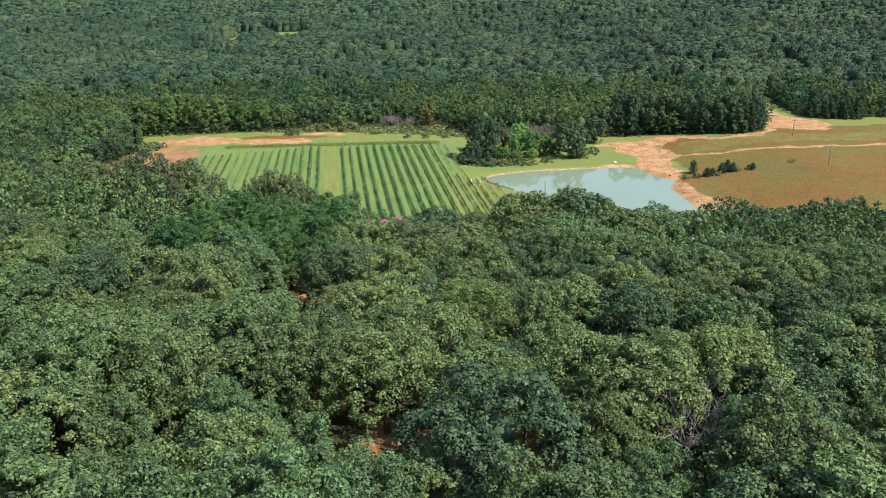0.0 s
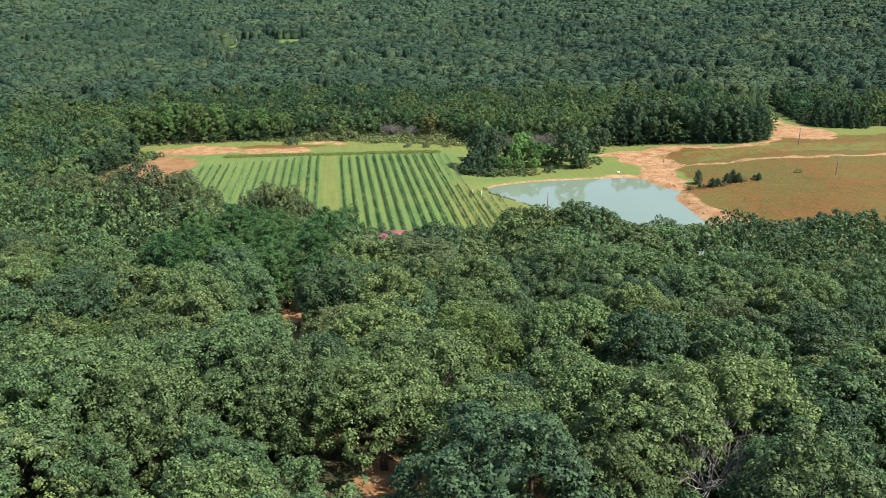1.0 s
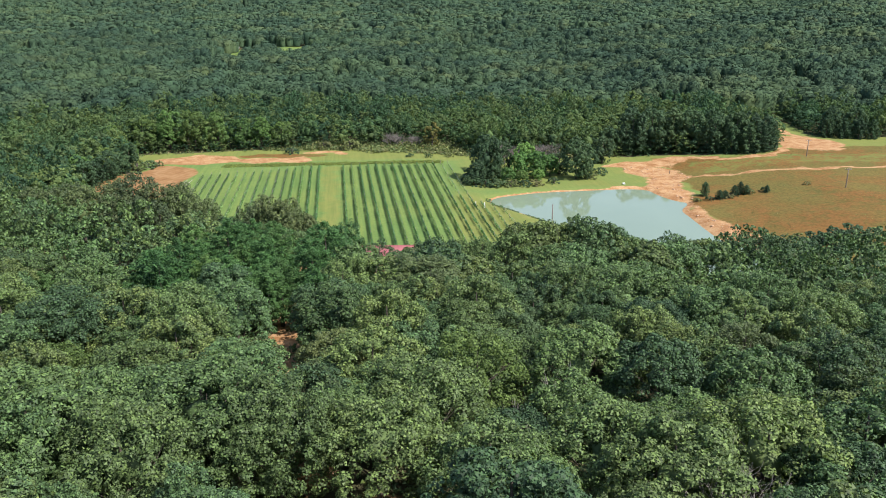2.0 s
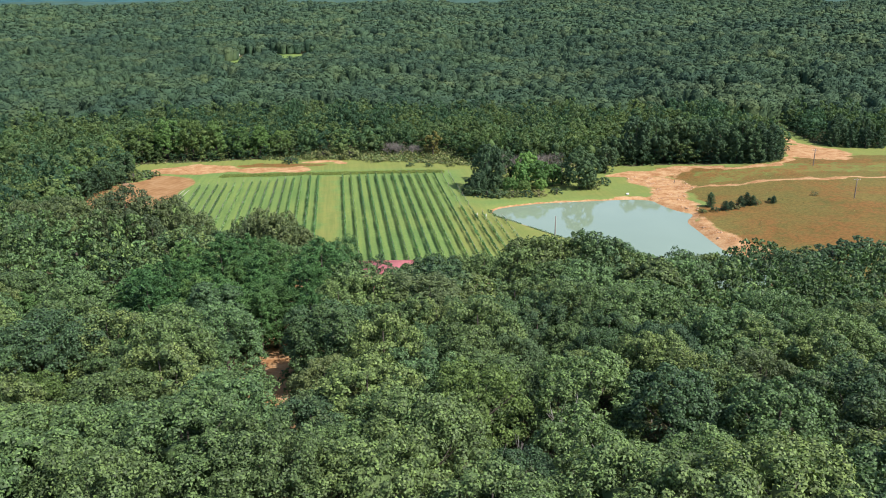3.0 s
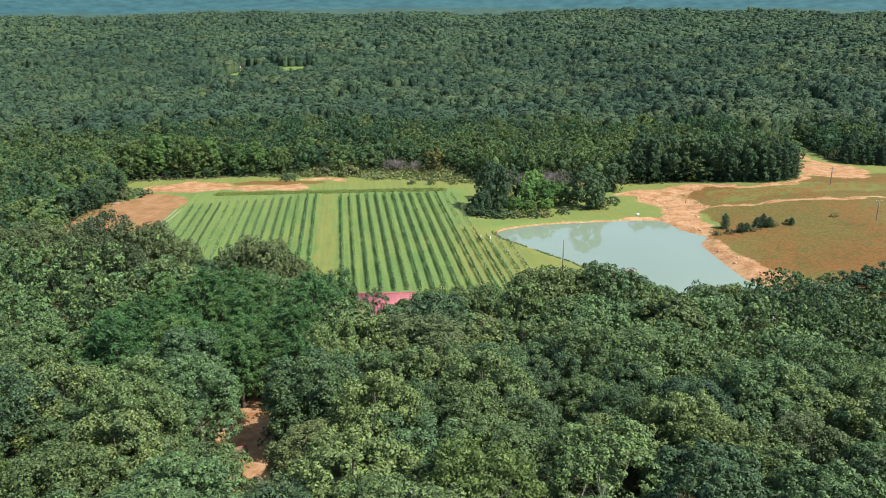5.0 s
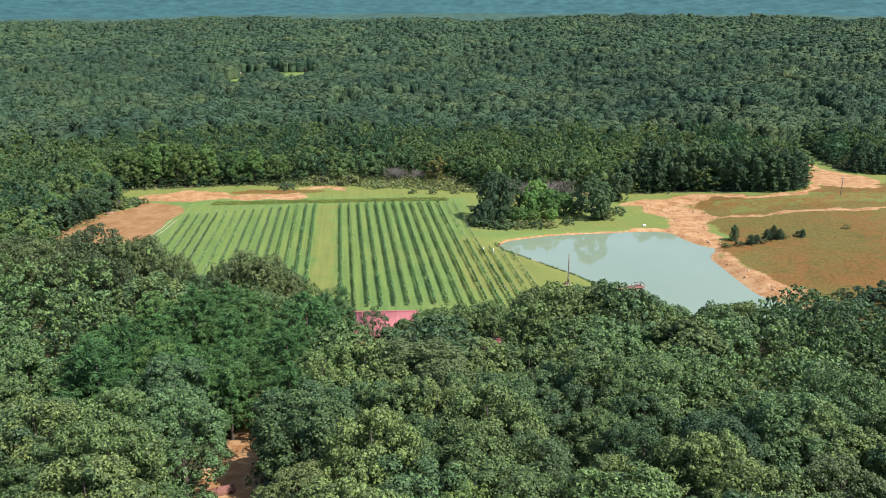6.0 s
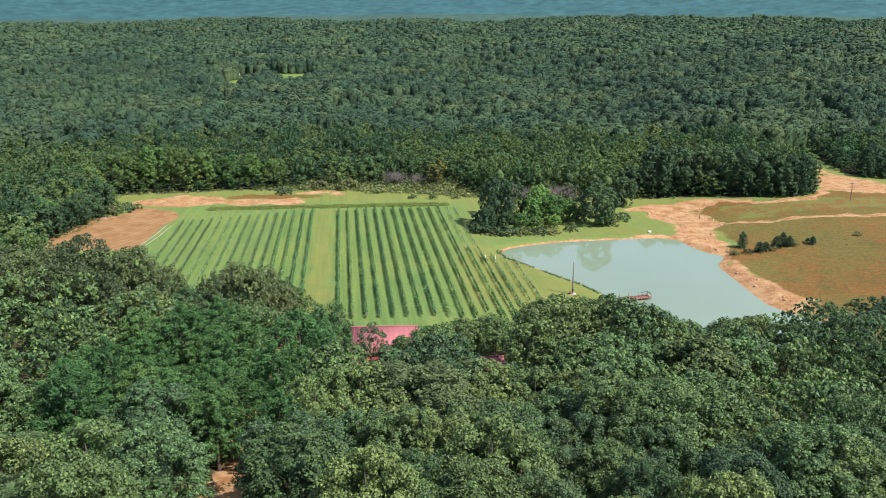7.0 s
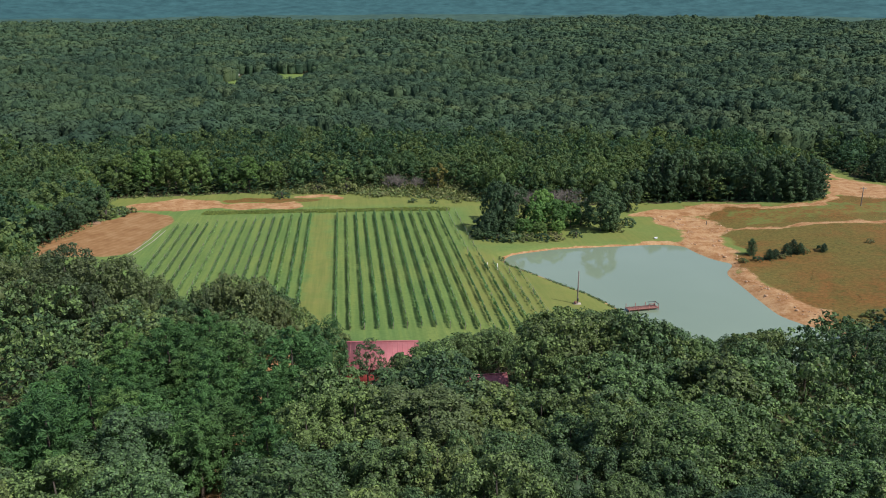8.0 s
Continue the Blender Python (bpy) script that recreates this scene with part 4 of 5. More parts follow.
for i in range(15):
    far_end = ROW_START - ROW_SIDE * (AISLE + 3.17 * i) - ROW_WAY * 0.72 * i
    strong = i < 4
    vine_row(far_end, far_end - ROW_WAY * (97.0 - 1.6 * i), 0.9 if strong else 0.85, 300 + i, VINE if strong else YOUNG, "long row of dark green trellised grapevines in grass" if strong else "sparse row of pale young grapevines on posts", 0.40 if strong else 0.32)
# ---- barn with the red metal roof ----
def barn(x, y, turn, half, deep, eave, rise, label):
    root = new("barn")
    z = min(place_z(x + a, y + b) for a in (-half, half) for b in (-deep, deep))
    root.matrix_basis = pose(x, y, z, 0, 0, turn)
    tagged(root, label, "barn")
    t = 0.15
    for nm, lo, hi in (("wall", (-half, -deep, -0.3), (half, -deep + t, eave)), ("wall", (-half, deep - t, -0.3), (half, deep, eave))):
        part(nm, box(Bits(), lo, hi).mesh(nm, SIDING), root)
    for sx in (-1, 1):
        b = Bits()
        x0, x1 = sorted((sx * half, sx * (half - t)))
        pent = [(-deep + t, -0.3), (deep - t, -0.3), (deep - t, eave), (0, eave + rise), (-deep + t, eave)]
        v = [(xx, py, pz) for xx in (x0, x1) for py, pz in pent]
        b.add(v, [(i, (i + 1) % 5, 5 + (i + 1) % 5, 5 + i) for i in range(5)])
        b.f.append(np.array([[4, 3, 2, 1, 0], [5, 6, 7, 8, 9]]))
        part("gable_wall", b.mesh("gable_wall", SIDING), root)
    over = 0.45
    slope = math.hypot(deep, rise)
    for s in (-1, 1):
        b = Bits()
        e = (deep + over) / deep
        v = []
        for xx in (-half - over, half + over):
            v += [(xx, 0, eave + rise + 0.03), (xx, s * deep * e, eave + rise - rise * e + 0.03), (xx, s * deep * e, eave + rise - rise * e + 0.11), (xx, 0, eave + rise + 0.11)]
        b.add(v, [(0, 1, 2, 3), (7, 6, 5, 4), (0, 4, 5, 1), (1, 5, 6, 2), (2, 6, 7, 3), (3, 7, 4, 0)])
        roof = part("roof", b.mesh("roof", ROOFING), root, "faded red ribbed metal roofing")
        rib = Bits()
        k = int(2 * (half + over) / 0.9)
        for i in range(k + 1):
            xx = -half - over + 0.04 + i * (2 * (half + over) - 0.08) / k
            v = []
            for w in (-0.03, 0.03):
                v += [(xx + w, 0, eave + rise + 0.11), (xx + w, s * deep * e, eave + rise - rise * e + 0.11), (xx + w, s * deep * e, eave + rise - rise * e + 0.135), (xx + w, 0, eave + rise + 0.135)]
            rib.add(v, [(0, 1, 2, 3), (7, 6, 5, 4), (1, 5, 6, 2), (2, 6, 7, 3)])
        part("roof_ribs", rib.mesh("roof_ribs", ROOFING), roof)
    cap = Bits()
    tube(cap, [(-half - over, 0, eave + rise + 0.13), (half + over, 0, eave + rise + 0.13)], (0.12, 0.12), 6)
    part("ridge_cap", cap.mesh("ridge_cap", ROOFING), root)
    door = part("door", box(Bits(), (-1.8, -deep - 0.05, -0.2), (1.8, -deep + 0.01, 3.0)).mesh("door", WHITE), root, "white sliding barn door")
    part("handle", box(Bits(), (1.4, -deep - 0.1, 1.1), (1.48, -deep - 0.05, 1.5)).mesh("handle", DARK), door)
    for wx0 in (-half * 0.65, half * 0.65):
        win = part("window", box(Bits(), (wx0 - 0.6, -deep - 0.03, 1.2), (wx0 + 0.6, -deep + 0.02, 2.3)).mesh("window", WHITE), root, "white framed window")
        part("pane", box(Bits(), (wx0 - 0.5, -deep - 0.045, 1.3), (wx0 + 0.5, -deep - 0.032, 2.2)).mesh("pane", GLASS), win)
    return root


barn(-13.0, 184.0, 2.0, 6.0, 5.4, 6.0, 2.4, "barn with faded red metal roof beside the vineyard")
barn(5.0, 176.5, 8.0, 3.2, 2.4, 2.9, 1.3, "small red shed under the trees")

# ---- dock, pole, posts, box ----
dock = new("fishing_dock")
DX, DY, DZ = 48.7, 244.0, 0.55
dock.matrix_basis = pose(DX, DY, DZ, 0, 0, 13)
tagged(dock, "red-brown wooden fishing dock reaching into the pond", "dock")
for i in range(42):
    b = box(Bits(), (-4.2 + i * 0.2, -1.1, 0), (-4.2 + i * 0.2 + 0.17, 1.1, 0.05))
    part("plank", b.mesh("plank", REDWOOD), dock)
for sy in (-0.9, 0.9):
    part("beam", box(Bits(), (-4.2, sy - 0.06, -0.22), (4.2, sy + 0.06, -0.004)).mesh("beam", REDWOOD), dock)
    for px in (-4.0, -1.4, 1.4, 4.1):
        b = Bits()
        tube(b, [(px, sy * 1.12, -2.2), (px, sy * 1.12, 1.05)], (0.09, 0.09), 8, cap=True)
        part("pile", b.mesh("pile", REDWOOD), dock)
for lo, hi in (((2.0, 0.95, 0.9), (4.2, 1.10, 1.0)), ((4.05, -1.0, 0.9), (4.2, 1.0, 1.0)), ((2.2, 0.55, 0.42), (3.9, 0.95, 0.48)), ((2.3, 0.6, 0.05), (2.4, 0.9, 0.42)), ((3.7, 0.6, 0.05), (3.8, 0.9, 0.42))):
    part("rail" if lo[2] > 0.8 else "bench", box(Bits(), lo, hi).mesh("rail", DARK if lo[2] > 0.8 else REDWOOD), dock)


def pole(x, y, h, label, arm=False, pad=False):
    root = new("utility_pole")
    root.location = (x, y, place_z(x, y))
    tagged(root, label, "pole")
    b = Bits()
    tube(b, [(0, 0, -0.4), (0, 0, h * 0.5), (0, 0, h)], (0.19, 0.17, 0.14), 8, cap=True)
    part("shaft", b.mesh("shaft", WOOD), root)
    if arm:
        part("crossarm", box(Bits(), (-1.1, -0.06, h - 0.7), (1.1, 0.06, h - 0.55)).mesh("crossarm", WOOD), root)
        for px in (-1.0, -0.5, 0.5, 1.0):
            b = Bits()
            tube(b, [(px, 0, h - 0.55), (px, 0, h - 0.38)], (0.04, 0.03), 6, cap=True)
            part("insulator", b.mesh("insulator", WHITE), root)
    if pad:
        part("pad", box(Bits(), (-0.9, -0.7, -0.2), (0.9, 0.7, 0.12)).mesh("pad", CONCRETE), root, "pale concrete pad")
        part("meter_box", box(Bits(), (-0.22, -0.4, 0.9), (0.22, -0.14, 1.7)).mesh("meter_box", DARK), root)
        part("cabinet", box(Bits(), (-0.8, -0.4, 0.12), (-0.3, 0.1, 0.8)).mesh("cabinet", REDWOOD), root)
    return root


pole(32.2, 244.8, 8.8, "dark wooden power pole on a concrete pad in grass", pad=True)
pole(147.3, 330, 7.0, "weathered wooden power pole beside the dirt road", True)
pole(137.5, 278, 7.0, "weathered wooden power pole in the dry pasture", True)

STAKE = Bits()
tube(STAKE, [(0, 0, -0.2), (0, 0, 2.0)], (0.08, 0.08), 8, cap=True)
STAKE = STAKE.mesh("shaft", WHITE)
for x, y in ((10.5, 272.2), (13.4, 271.4)):
    root = new("marker_post")
    root.location = (x, y, place_z(x, y))
    tagged(root, "slim white marker post in the grass", "post", "white posts")
    part("shaft", STAKE, root)
b = Bits()
box(b, (-0.9, -0.6, 0), (0.9, 0.6, 0.9), 0.3)
hut = new("pump_cover")
hut.scale = (0.5, 0.5, 0.5)
hut.location = (67.8, 304.9, place_z(67.8, 304.9))
tagged(hut, "small white pump cover on the pond bank", "pump cover")
part("body", b.mesh("body", WHITE), hut)
b = Bits()
v = [(-1.0, -0.7, 0.9), (1.0, -0.7, 0.9), (1.0, 0.7, 0.9), (-1.0, 0.7, 0.9), (-1.0, 0, 1.35), (1.0, 0, 1.35)]
b.add(v, [(0, 1, 5, 4), (2, 3, 4, 5)])
b.f.append(np.array([[3, 2, 1, 0]]))
part("lid", b.mesh("lid", WHITE), hut)

# ---- trees and scrub beside the pond and the fields ----
WILLOWS = Nursery([oak(110, 210, 44, 4.4, 11.0, 0.2, WILLOW, "willow_tree", "bright green willow beside the pond", 0.21, 1.9, 0.28, 0.6), oak(111, 210, 44, 4.0, 11.0, 0.2, WILLOW, "willow_tree", "bright green willow beside the pond", 0.21, 1.9, 0.28, 0.6)], [11.0, 11.0])
POND_OAKS = Nursery([oak(120 + i, 260, 44, R, 17.0, 0.0, DARK_OAK, "pond_oak", "full dark green oak reaching down to the grass", 0.26, 1.95, 0.28, 0.6) for i, R in enumerate((7.0, 6.2))], [17.0, 17.0])
CEDARS = Nursery([pine(130, 2.4, 9.0, 0.3, "dark green cedar tree at the pasture edge", CEDAR, "cedar_tree", 9), pine(131, 2.8, 9.0, 0.3, "dark green cedar tree at the pasture edge", CEDAR, "cedar_tree", 9)], [9.0, 9.0])
BUSHES = Nursery([oak(140, 40, 24, 2.0, 2.6, -0.4, DARK_OAK, "bush", "round dark green bush in the grass", 0.2, 1.9, 0.25, 0.6), oak(141, 30, 26, 1.8, 2.4, -0.4, WEEDS, "bush", "olive green bush in the grass", 0.2, 1.9, 0.25, 0.6)], [2.6, 2.4])
for x, y, h, w in ((16.5, 312, 19, 0.75), (22, 318, 16, 0.8), (12.5, 306, 9, 0.9), (51.5, 315, 16.5, 0.95), (46, 322, 9, 1.0), (58, 326, 11, 1.0), (18, 326, 13, 0.9), (67, 342, 12, 1.0), (40, 329, 7, 1.0), (9.5, 303.5, 4, 1.3), (13.5, 308, 7, 1.0), (18.5, 309, 8, 0.85), (55, 314, 7.0, 1.0)):
    POND_OAKS.plant(int(x), x, y, h, w, "trees beside the pond")
for x, y, h, w in ((29, 315, 11.0, 0.95), (36, 317, 11.5, 0.95), (32.5, 324, 13, 0.85), (42, 320, 9.0, 1.0), (24.5, 309, 6.5, 1.15), (30, 309, 5.0, 1.25), (36.5, 311, 5.0, 1.25)):
    WILLOWS.plant(int(x), x, y, h, w, "willows beside the pond")
for x, y, h, w in ((92.2, 286.3, 5.0, 1.15), (95.4, 280.5, 3.2, 1.5), (97.6, 281.5, 2.8, 1.5), (101.2, 282.6, 3.8, 1.3), (103.6, 283.6, 4.4, 1.15), (105.4, 282.8, 3.4, 1.3), (112.2, 282, 2.6, 1.4), (138, 345, 12, 1.1), (133, 342, 12, 1.1), (128, 341.5, 12, 1.2), (122, 344.5, 11, 1.2), (116, 348, 10, 1.1), (178, 378, 9.5, 1.2), (184, 374, 9, 1.2), (190, 372, 9, 1.2), (196, 372, 8.5, 1.2)):
    CEDARS.plant(int(x), x, y, h, w, "cedars at the pasture edge")
for x, y, h, w in ((87.5, 279.5, 1.5, 1.3), (92, 280, 1.7, 1.3), (99, 281, 2.0, 1.2), (107, 283.5, 2.0, 1.2), (94, 224, 3.5, 1.3), (100, 222, 4.0, 1.2), (104, 229, 3.5, 1.3), (110, 230, 4.0, 1.2), (112, 224, 4.5, 1.2), (116, 232, 3.5, 1.3), (108, 220, 4.5, 1.2), (118, 226, 4.0, 1.3), (98, 217, 4.5, 1.3), (112.4, 283.5, 1.8, 1.2), (12, 303.5, 3.2, 1.3), (16, 302.5, 3.0, 1.4), (20, 302.5, 3.2, 1.4), (25, 303.5, 3.0, 1.4), (30, 303.5, 2.6, 1.4), (35, 304.5, 2.6, 1.4), (42, 308, 2.4, 1.4), (57, 315, 2.8, 1.3), (62, 322, 3.0, 1.4), (10, 308, 4.0, 1.2), (12, 316, 4.5, 1.2), (127.7, 285.5, 1.4, 1.2), (-66, 360, 3.0, 1.5), (-41, 368, 5.0, 1.2), (-53, 369, 4.0, 1.2), (-120, 333, 3.4, 1.4), (-123, 328, 4.0, 1.3), (-117, 336, 2.6, 1.2), (-14, 352, 1.8, 1.3), (-6, 351, 1.8, 1.3), (3, 353, 2.0, 1.4), (97, 228, 2.5, 1.5), (101, 232, 2.2, 1.4), (106, 226, 3.0, 1.4)):
    BUSHES.plant(int(abs(x)), x, y, h, w, "bushes round the fields")
PALE = Nursery([oak(115, 230, 40, 5.6, 15.0, 0.4, PALE_LEAF, "pale_green_tree", "full light green tree at the wood edge", 0.23, 1.9, 0.28, 0.6), oak(116, 230, 40, 5.0, 15.0, 0.4, PALE_LEAF, "pale_green_tree", "full light green tree at the wood edge", 0.23, 1.9, 0.28, 0.6)], [15.0, 15.0])
for i, (x, y, h, w) in enumerate(((-133, 366, 16, 1.1), (-122, 369, 19, 1.0), (-111, 370, 18, 1.0), (-101, 371, 17, 1.0), (-91, 372, 14, 1.0), (-82, 373, 15, 1.0), (-73, 375, 12, 1.0), (-142, 356, 14, 1.1), (-129, 339, 9, 1.0), (-133, 322, 12, 1.0), (-135, 304, 12, 1.0))):
    PALE.plant(i, x, y, h, w, "light green trees at the wood edge")
for i, (x, y, h, w) in enumerate(((74, 359, 13, 0.95), (83, 359, 21, 0.85), (92, 360, 21, 0.85), (101, 360, 20, 0.9), (109, 357, 19, 0.9), (117, 352, 18, 0.9), (125, 349, 17, 0.85), (132, 350, 16, 0.85), (139, 354, 14, 0.85), (183, 384, 14, 0.9), (193, 382, 14, 0.9), (-126.5, 331, 11, 0.95), (-128.5, 313, 12, 0.95), (-130, 296, 12, 0.95), (-127, 322, 9, 1.0), (-129.5, 304, 9.5, 1.0), (-140, 340, 14, 0.9))):
    POND_OAKS.plant(i, x, y, h, w, "tall oaks at the pasture edge")
yellow = Nursery([oak(150, 80, 36, 3.0, 9.0, 0.8, YELLOW, "yellowing_tree", "small tree with yellowing autumn leaves at the wood edge", 0.24, 1.9)], [9.0])
yellow.plant(0, -4.5, 373, 11.5, 1.1)


def bare_tree(name, label, seed, h, spread, mat, stems=9, deep=3, r0=0.09):
    """Leafless fan of branches, forking."""
    r = np.random.RandomState(seed)
    b = Bits()

    def grow(p, way, length, rad, level):
        k = np.linspace(0, 1, 4)[:, None]
        bend = r.normal(0, 0.14, 3) * length
        pts = p + way * length * k + bend * k * k
        tube(b, pts, rad * (1 - 0.55 * k[:, 0]), 5 if level else 6)
        if level < deep:
            for f in range(r.randint(3, 5)):
                at = r.uniform(0.45, 1.0)
                w = unit((way + r.normal(0, 0.38, 3) + [0, 0, 0.12])[None])[0]
                grow(p + way * length * at + bend * at * at, w, length * r.uniform(0.5, 0.75), rad * 0.5, level + 1)
    for i in range(stems):
        a = i * 2.4 + r.uniform(-0.3, 0.3)
        w = unit(np.array([[np.cos(a) * spread, np.sin(a) * spread, 1.0]]) * [[1, 1, r.uniform(0.8, 1.2)]])[0]
        grow(np.array([0, 0, h * 0.35]), w, h * 0.36, r0, 1)
    tube(b, [(0, 0, -0.3), (0.1, 0, h * 0.2), (0, 0.1, h * 0.37)], (r0 * 2.6, r0 * 2.0, r0 * 1.5), 8)
    root = new(name)
    tagged(root, label, "tree")
    part("branch_work", b.mesh("branch_work", mat, smooth=True), root)
    return root


dead = bare_tree("dead_tree", "bare grey dead tree among green oaks", 160, 13.0, 1.1, DEAD, 14, 4, 0.10)
dead.matrix_basis = pose(*DEAD_AT, place_z(*DEAD_AT)) @ Matrix.Scale(0.78, 4)
snags = Nursery([bare_tree("dead_snag", "pale leafless dead tree showing between dark oaks", 165, 9.0, 0.8, DEAD, 7, 3, 0.09)], [9.0])
for x, y, top in ((11.5, 93, 36.0), (4.5, 84, 36.5), (24.5, 110, 31.5), (40.5, 121, 30.0)):
    snags.plant(0, x, y, (top - place_z(x, y)) * 0.95, 0.8, "dead trees in the wood")
brushes = Nursery([bare_tree("dry_brush", "leafless purple-grey brush at the wood edge", 161, 5.5, 0.9, BRUSH, 10, 3, 0.06), bare_tree("dry_brush", "leafless purple-grey brush at the wood edge", 162, 5.0, 1.0, BRUSH, 10, 3, 0.06)], [5.5, 5.0])
for i in range(32):
    r = np.random.RandomState(600 + i)
    x, y = (r.uniform(-26, -9), r.uniform(372, 380)) if i < 15 else (r.uniform(24, 50), r.uniform(340, 356))
    brushes.plant(i, x, y, r.uniform(4.5, 7.0) * (1.0 if i < 15 else 1.35), r.uniform(0.9, 1.3), "dry brush at the wood edge")


# ---- weeds, tufts, stones ----
def tufts(name, label, sites, size, mat, seed, blades=9, leaf=0.3, cat="weeds"):
    r = np.random.RandomState(seed)
    b = Bits()
    z = height(sites[:, 0], sites[:, 1])
    for (x, y), zz in zip(sites, z):
        s = r.uniform(*size)
        n = unit(r.normal(size=(blades, 3)) * [1, 1, 0.5] + [0, 0, 0.7])
        leaves(b, n * s * r.uniform(0.3, 1.0, (blades, 1)) + (x, y, zz + 0.1 * s), unit(n + r.normal(size=(blades, 3)) * 0.5), leaf * s, r, 0.5, r.uniform())
    return tagged(new(name, b.mesh(name, mat, tint=True)), label, cat, kind="stuff")


def scatter(n, x0, x1, y0, y1, seed, keep):
    r = np.random.RandomState(seed)
    p = np.stack([r.uniform(x0, x1, n), r.uniform(y0, y1, n)], 1)
    return p[keep(p[:, 0], p[:, 1])]


tufts("scrub", "tall olive weeds and scrub behind the vineyard", scatter(5200, -80, 62, 348, 384, 71, lambda x, y: (y > 359 - 0.1 * np.clip(x + 20, 0, 90) + 3 * waves(x, y, 30, 2) + 6 * (x < -33)) & (away(RED_STRIP, x, y) > 3) & (away(STRIP, x, y) > 3.5) & (signed(POND, x, y) > 30)), (0.7, 1.9), WEEDS, 72, 8, 0.34)
tufts("headland_crop", "pale leafy crop strip along the vineyard headland", scatter(15000, -90, 0, 328, 346, 81, lambda x, y: np.abs(y - 335.5 - 0.069 * (x + 88)) < 2.2 - 0.5 * waves(x, y, 8, 15)), (0.30, 0.65), HEADLAND, 82, 8, 0.42)
tufts("pasture_weeds", "green weed tufts dotting the dry pasture", scatter(5200, 84, 230, 200, 370, 73, lambda x, y: (signed(DRY, x, y) < -2) & (waves(x, y, 26, 9) + 0.5 * waves(x, y, 9, 4) > 0.1) & (away(ROAD_A, x, y) > 4) & (away(ROAD_B, x, y) > 3) & (signed(BANK, x, y) > 2) & (signed(WASH, x, y) > 2)), (0.10, 0.30), WEEDS, 74, 7, 0.4)
tufts("shore_grass", "rank dark grass along the pond bank", scatter(26000, 8, 80, 236, 306, 75, lambda x, y: (np.abs(signed(POND, x, y) - 1.0) < 0.8) & (x < 50) & (y < 287) & (waves(x, y, 12, 6) > -0.5)), (0.2, 0.55), OAK, 76, 7, 0.4)
tufts("headland_weeds", "rank weeds and seedlings at the wood edge", scatter(3000, -140, 20, 284, 372, 77, lambda x, y: (np.abs(signed(OPEN, x, y) + 0.5) < 2.2)), (0.5, 1.3), WEEDS, 78, 8, 0.36)


def stones(sites, seed):
    r = np.random.RandomState(seed)
    b = Bits()
    z = height(sites[:, 0], sites[:, 1])
    for (x, y), zz in zip(sites, z):
        s = r.uniform(0.08, 0.26) * (1 + 1.6 * r.uniform() ** 5)
        b.add(ICO1[0] * r.uniform(0.7, 1.2, (12, 3)) * s * [1, 1, 0.6] + (x, y, zz + 0.1 * s), ICO1[1], r.uniform())
    return tagged(new("stones", b.mesh("stones", ROCK)), "pale stones strewn over the eroded bank", "stones", kind="stuff")


stones(scatter(2800, 66, 108, 226, 340, 79, lambda x, y: ((signed(WASH, x, y) < 0) | (signed(BANK, x, y) < 0)) & (signed(POND, x, y) > 0.5) & (waves(x, y, 8, 12) > 0.0)), 80)


# ---- small things: stump, timber, far house ----
STICK = Bits()
tube(STICK, [(0, 0, -0.2), (0.05, 0, 1.6)], (0.16, 0.11), 7, cap=True)
snag = new("tree_snag")
snag.location = (90, 322.4, place_z(90, 322.4))
tagged(snag, "short dark broken snag on the eroded bank", "snag")
part("stem", STICK.mesh("stem", BARK), snag)

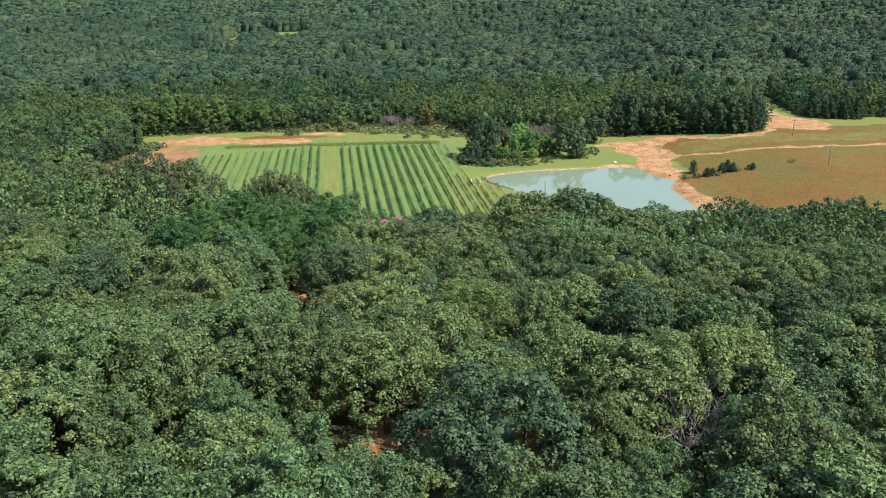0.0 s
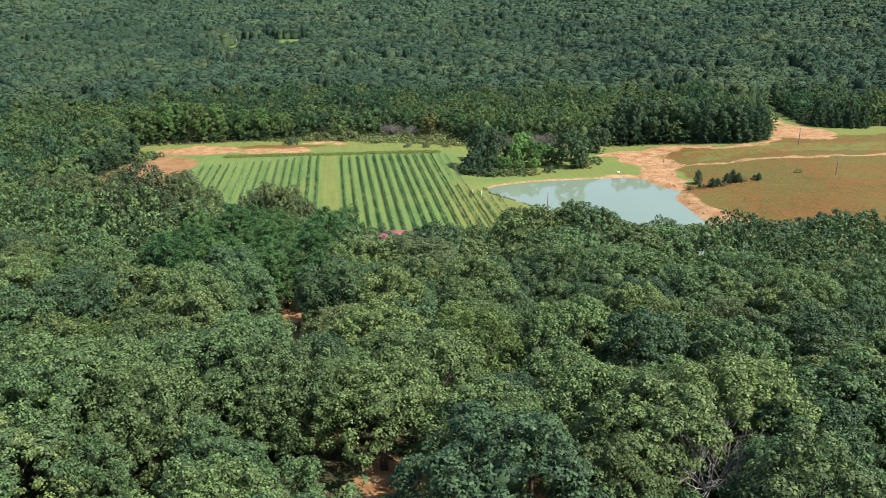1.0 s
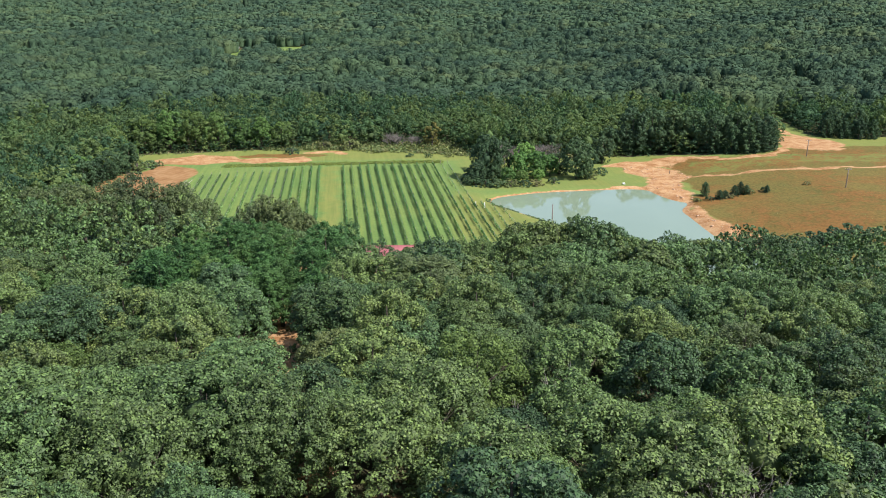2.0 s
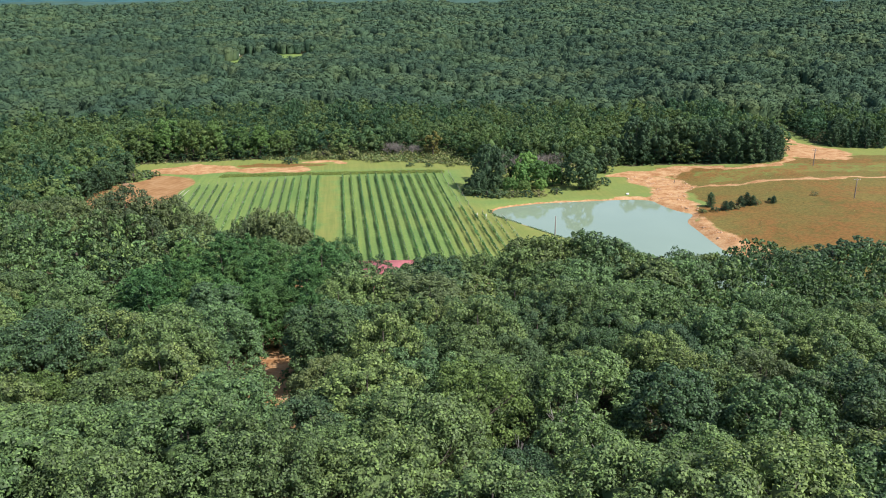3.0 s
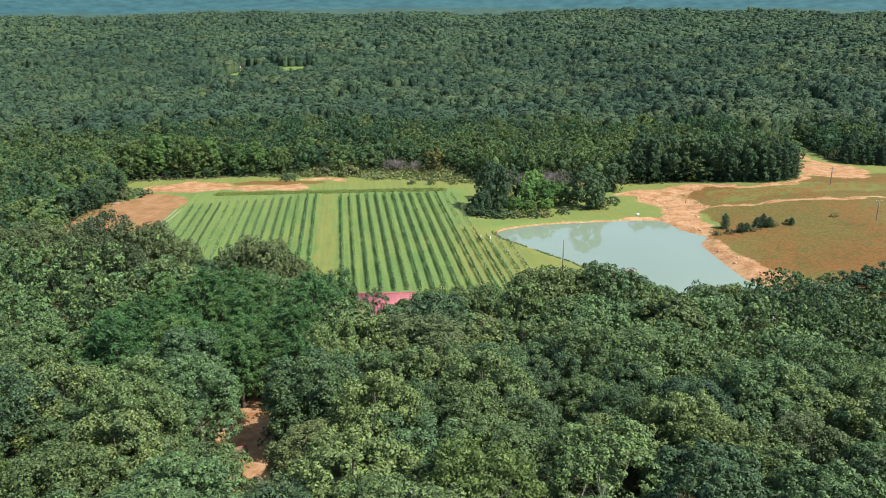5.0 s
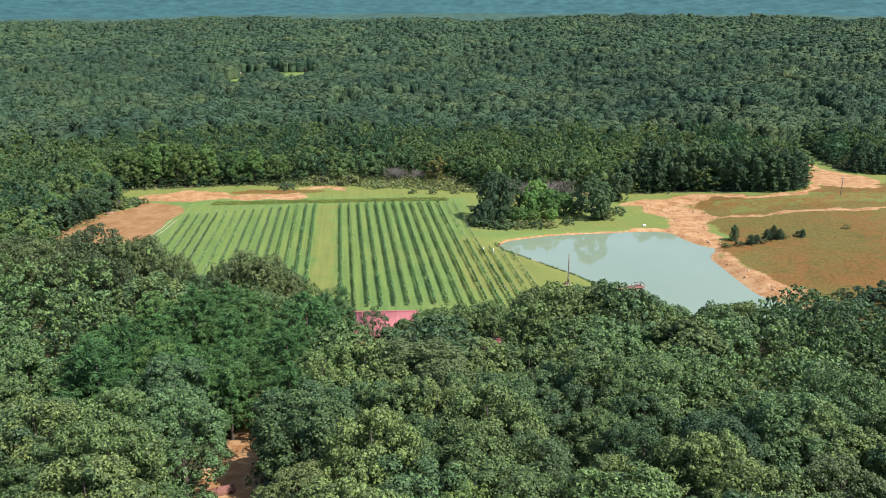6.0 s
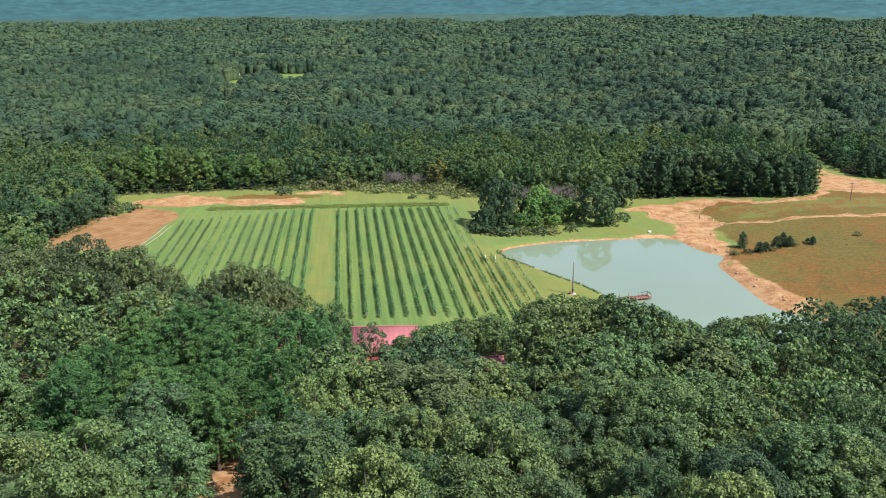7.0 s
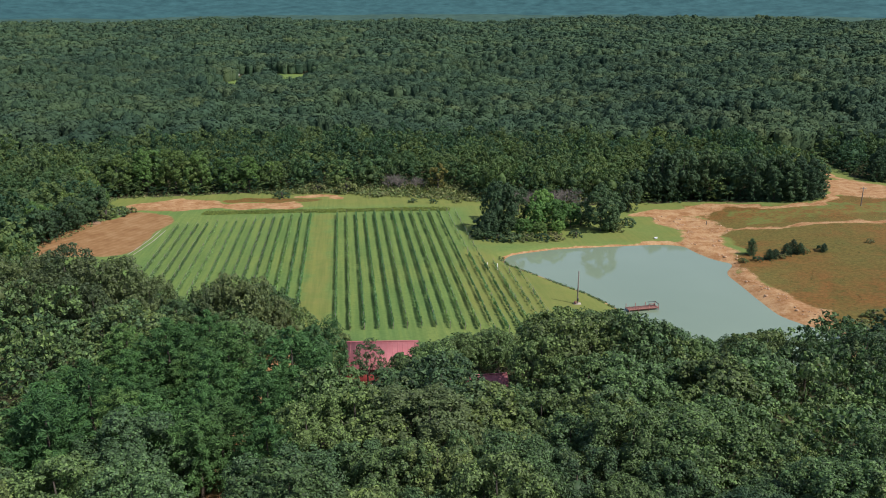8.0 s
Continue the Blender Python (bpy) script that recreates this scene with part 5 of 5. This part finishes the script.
heap = new("earth_heap")
heap.matrix_basis = pose(-123.2, 320.6, place_z(-123.2, 320.6), 0, 0, 30)
tagged(heap, "small heap of pale soil beside the tilled patch", "soil heap")
r = np.random.RandomState(91)
lump = ICO2[0] * r.uniform(0.85, 1.15, (len(ICO2[0]), 1)) * [1.6, 1.0, 0.9]
part("mound", Bits().add(lump, ICO2[1]).mesh("mound", SOIL, smooth=True), heap)
for k in range(5):
    b = Bits()
    a = k * 1.3
    tube(b, [(np.cos(a) * 0.5, np.sin(a) * 0.4, 0.5), (np.cos(a) * 1.3, np.sin(a) * 0.9, 1.3 + 0.15 * k)], (0.06, 0.03), 5)
    part("stick", b.mesh("stick", BARK), heap)

stack = new("timber_stack")
SX0, SY0 = -27.5, 118.5
stack.matrix_basis = pose(SX0, SY0, place_z(SX0, SY0), 0, 0, 25)
tagged(stack, "stack of red-brown boards on bare earth", "timber")
PLANK = box(Bits(), (-1.8, -0.11, 0), (1.8, 0.11, 0.05)).mesh("board", REDWOOD)
for layer in range(4):
    for k in range(5):
        part("board", PLANK, stack, m=pose(0.06 * ((k * 3 + layer) % 4) - 0.1, -0.52 + 0.26 * k, 0.12 + 0.1 * layer))
    part("spacer", box(Bits(), (-1.2, -0.65, 0.07 + 0.1 * layer), (-1.1, 0.65, 0.115 + 0.1 * layer)).mesh("spacer", WOOD), stack)

house = new("farmhouse")
HX, HY = -206.0, 850.0
house.matrix_basis = pose(HX, HY, place_z(HX, HY), 0, 0, 10) @ Matrix.Scale(0.5, 4)
tagged(house, "small white house in the far clearing", "house")
part("wall", box(Bits(), (-5, -3.5, -0.5), (5, 3.5, 3.2)).mesh("wall", WHITE), house)
roof_bits = Bits()
roof_bits.add([(-5.4, -4, 3.2), (5.4, -4, 3.2), (5.4, 4, 3.2), (-5.4, 4, 3.2), (-5.4, 0, 5.4), (5.4, 0, 5.4)], [(0, 1, 5, 4), (2, 3, 4, 5), (3, 2, 1, 0)])
roof_bits.f.append(np.array([[0, 4, 3], [1, 2, 5]]))
part("roof", roof_bits.mesh("roof", DARK), house)
for wx0 in (-3.0, 0.0, 3.0):
    part("window" if wx0 else "door", box(Bits(), (wx0 - 0.5, -3.56, 1.0 if wx0 else 0.0), (wx0 + 0.5, -3.49, 2.2)).mesh("window", GLASS), house)
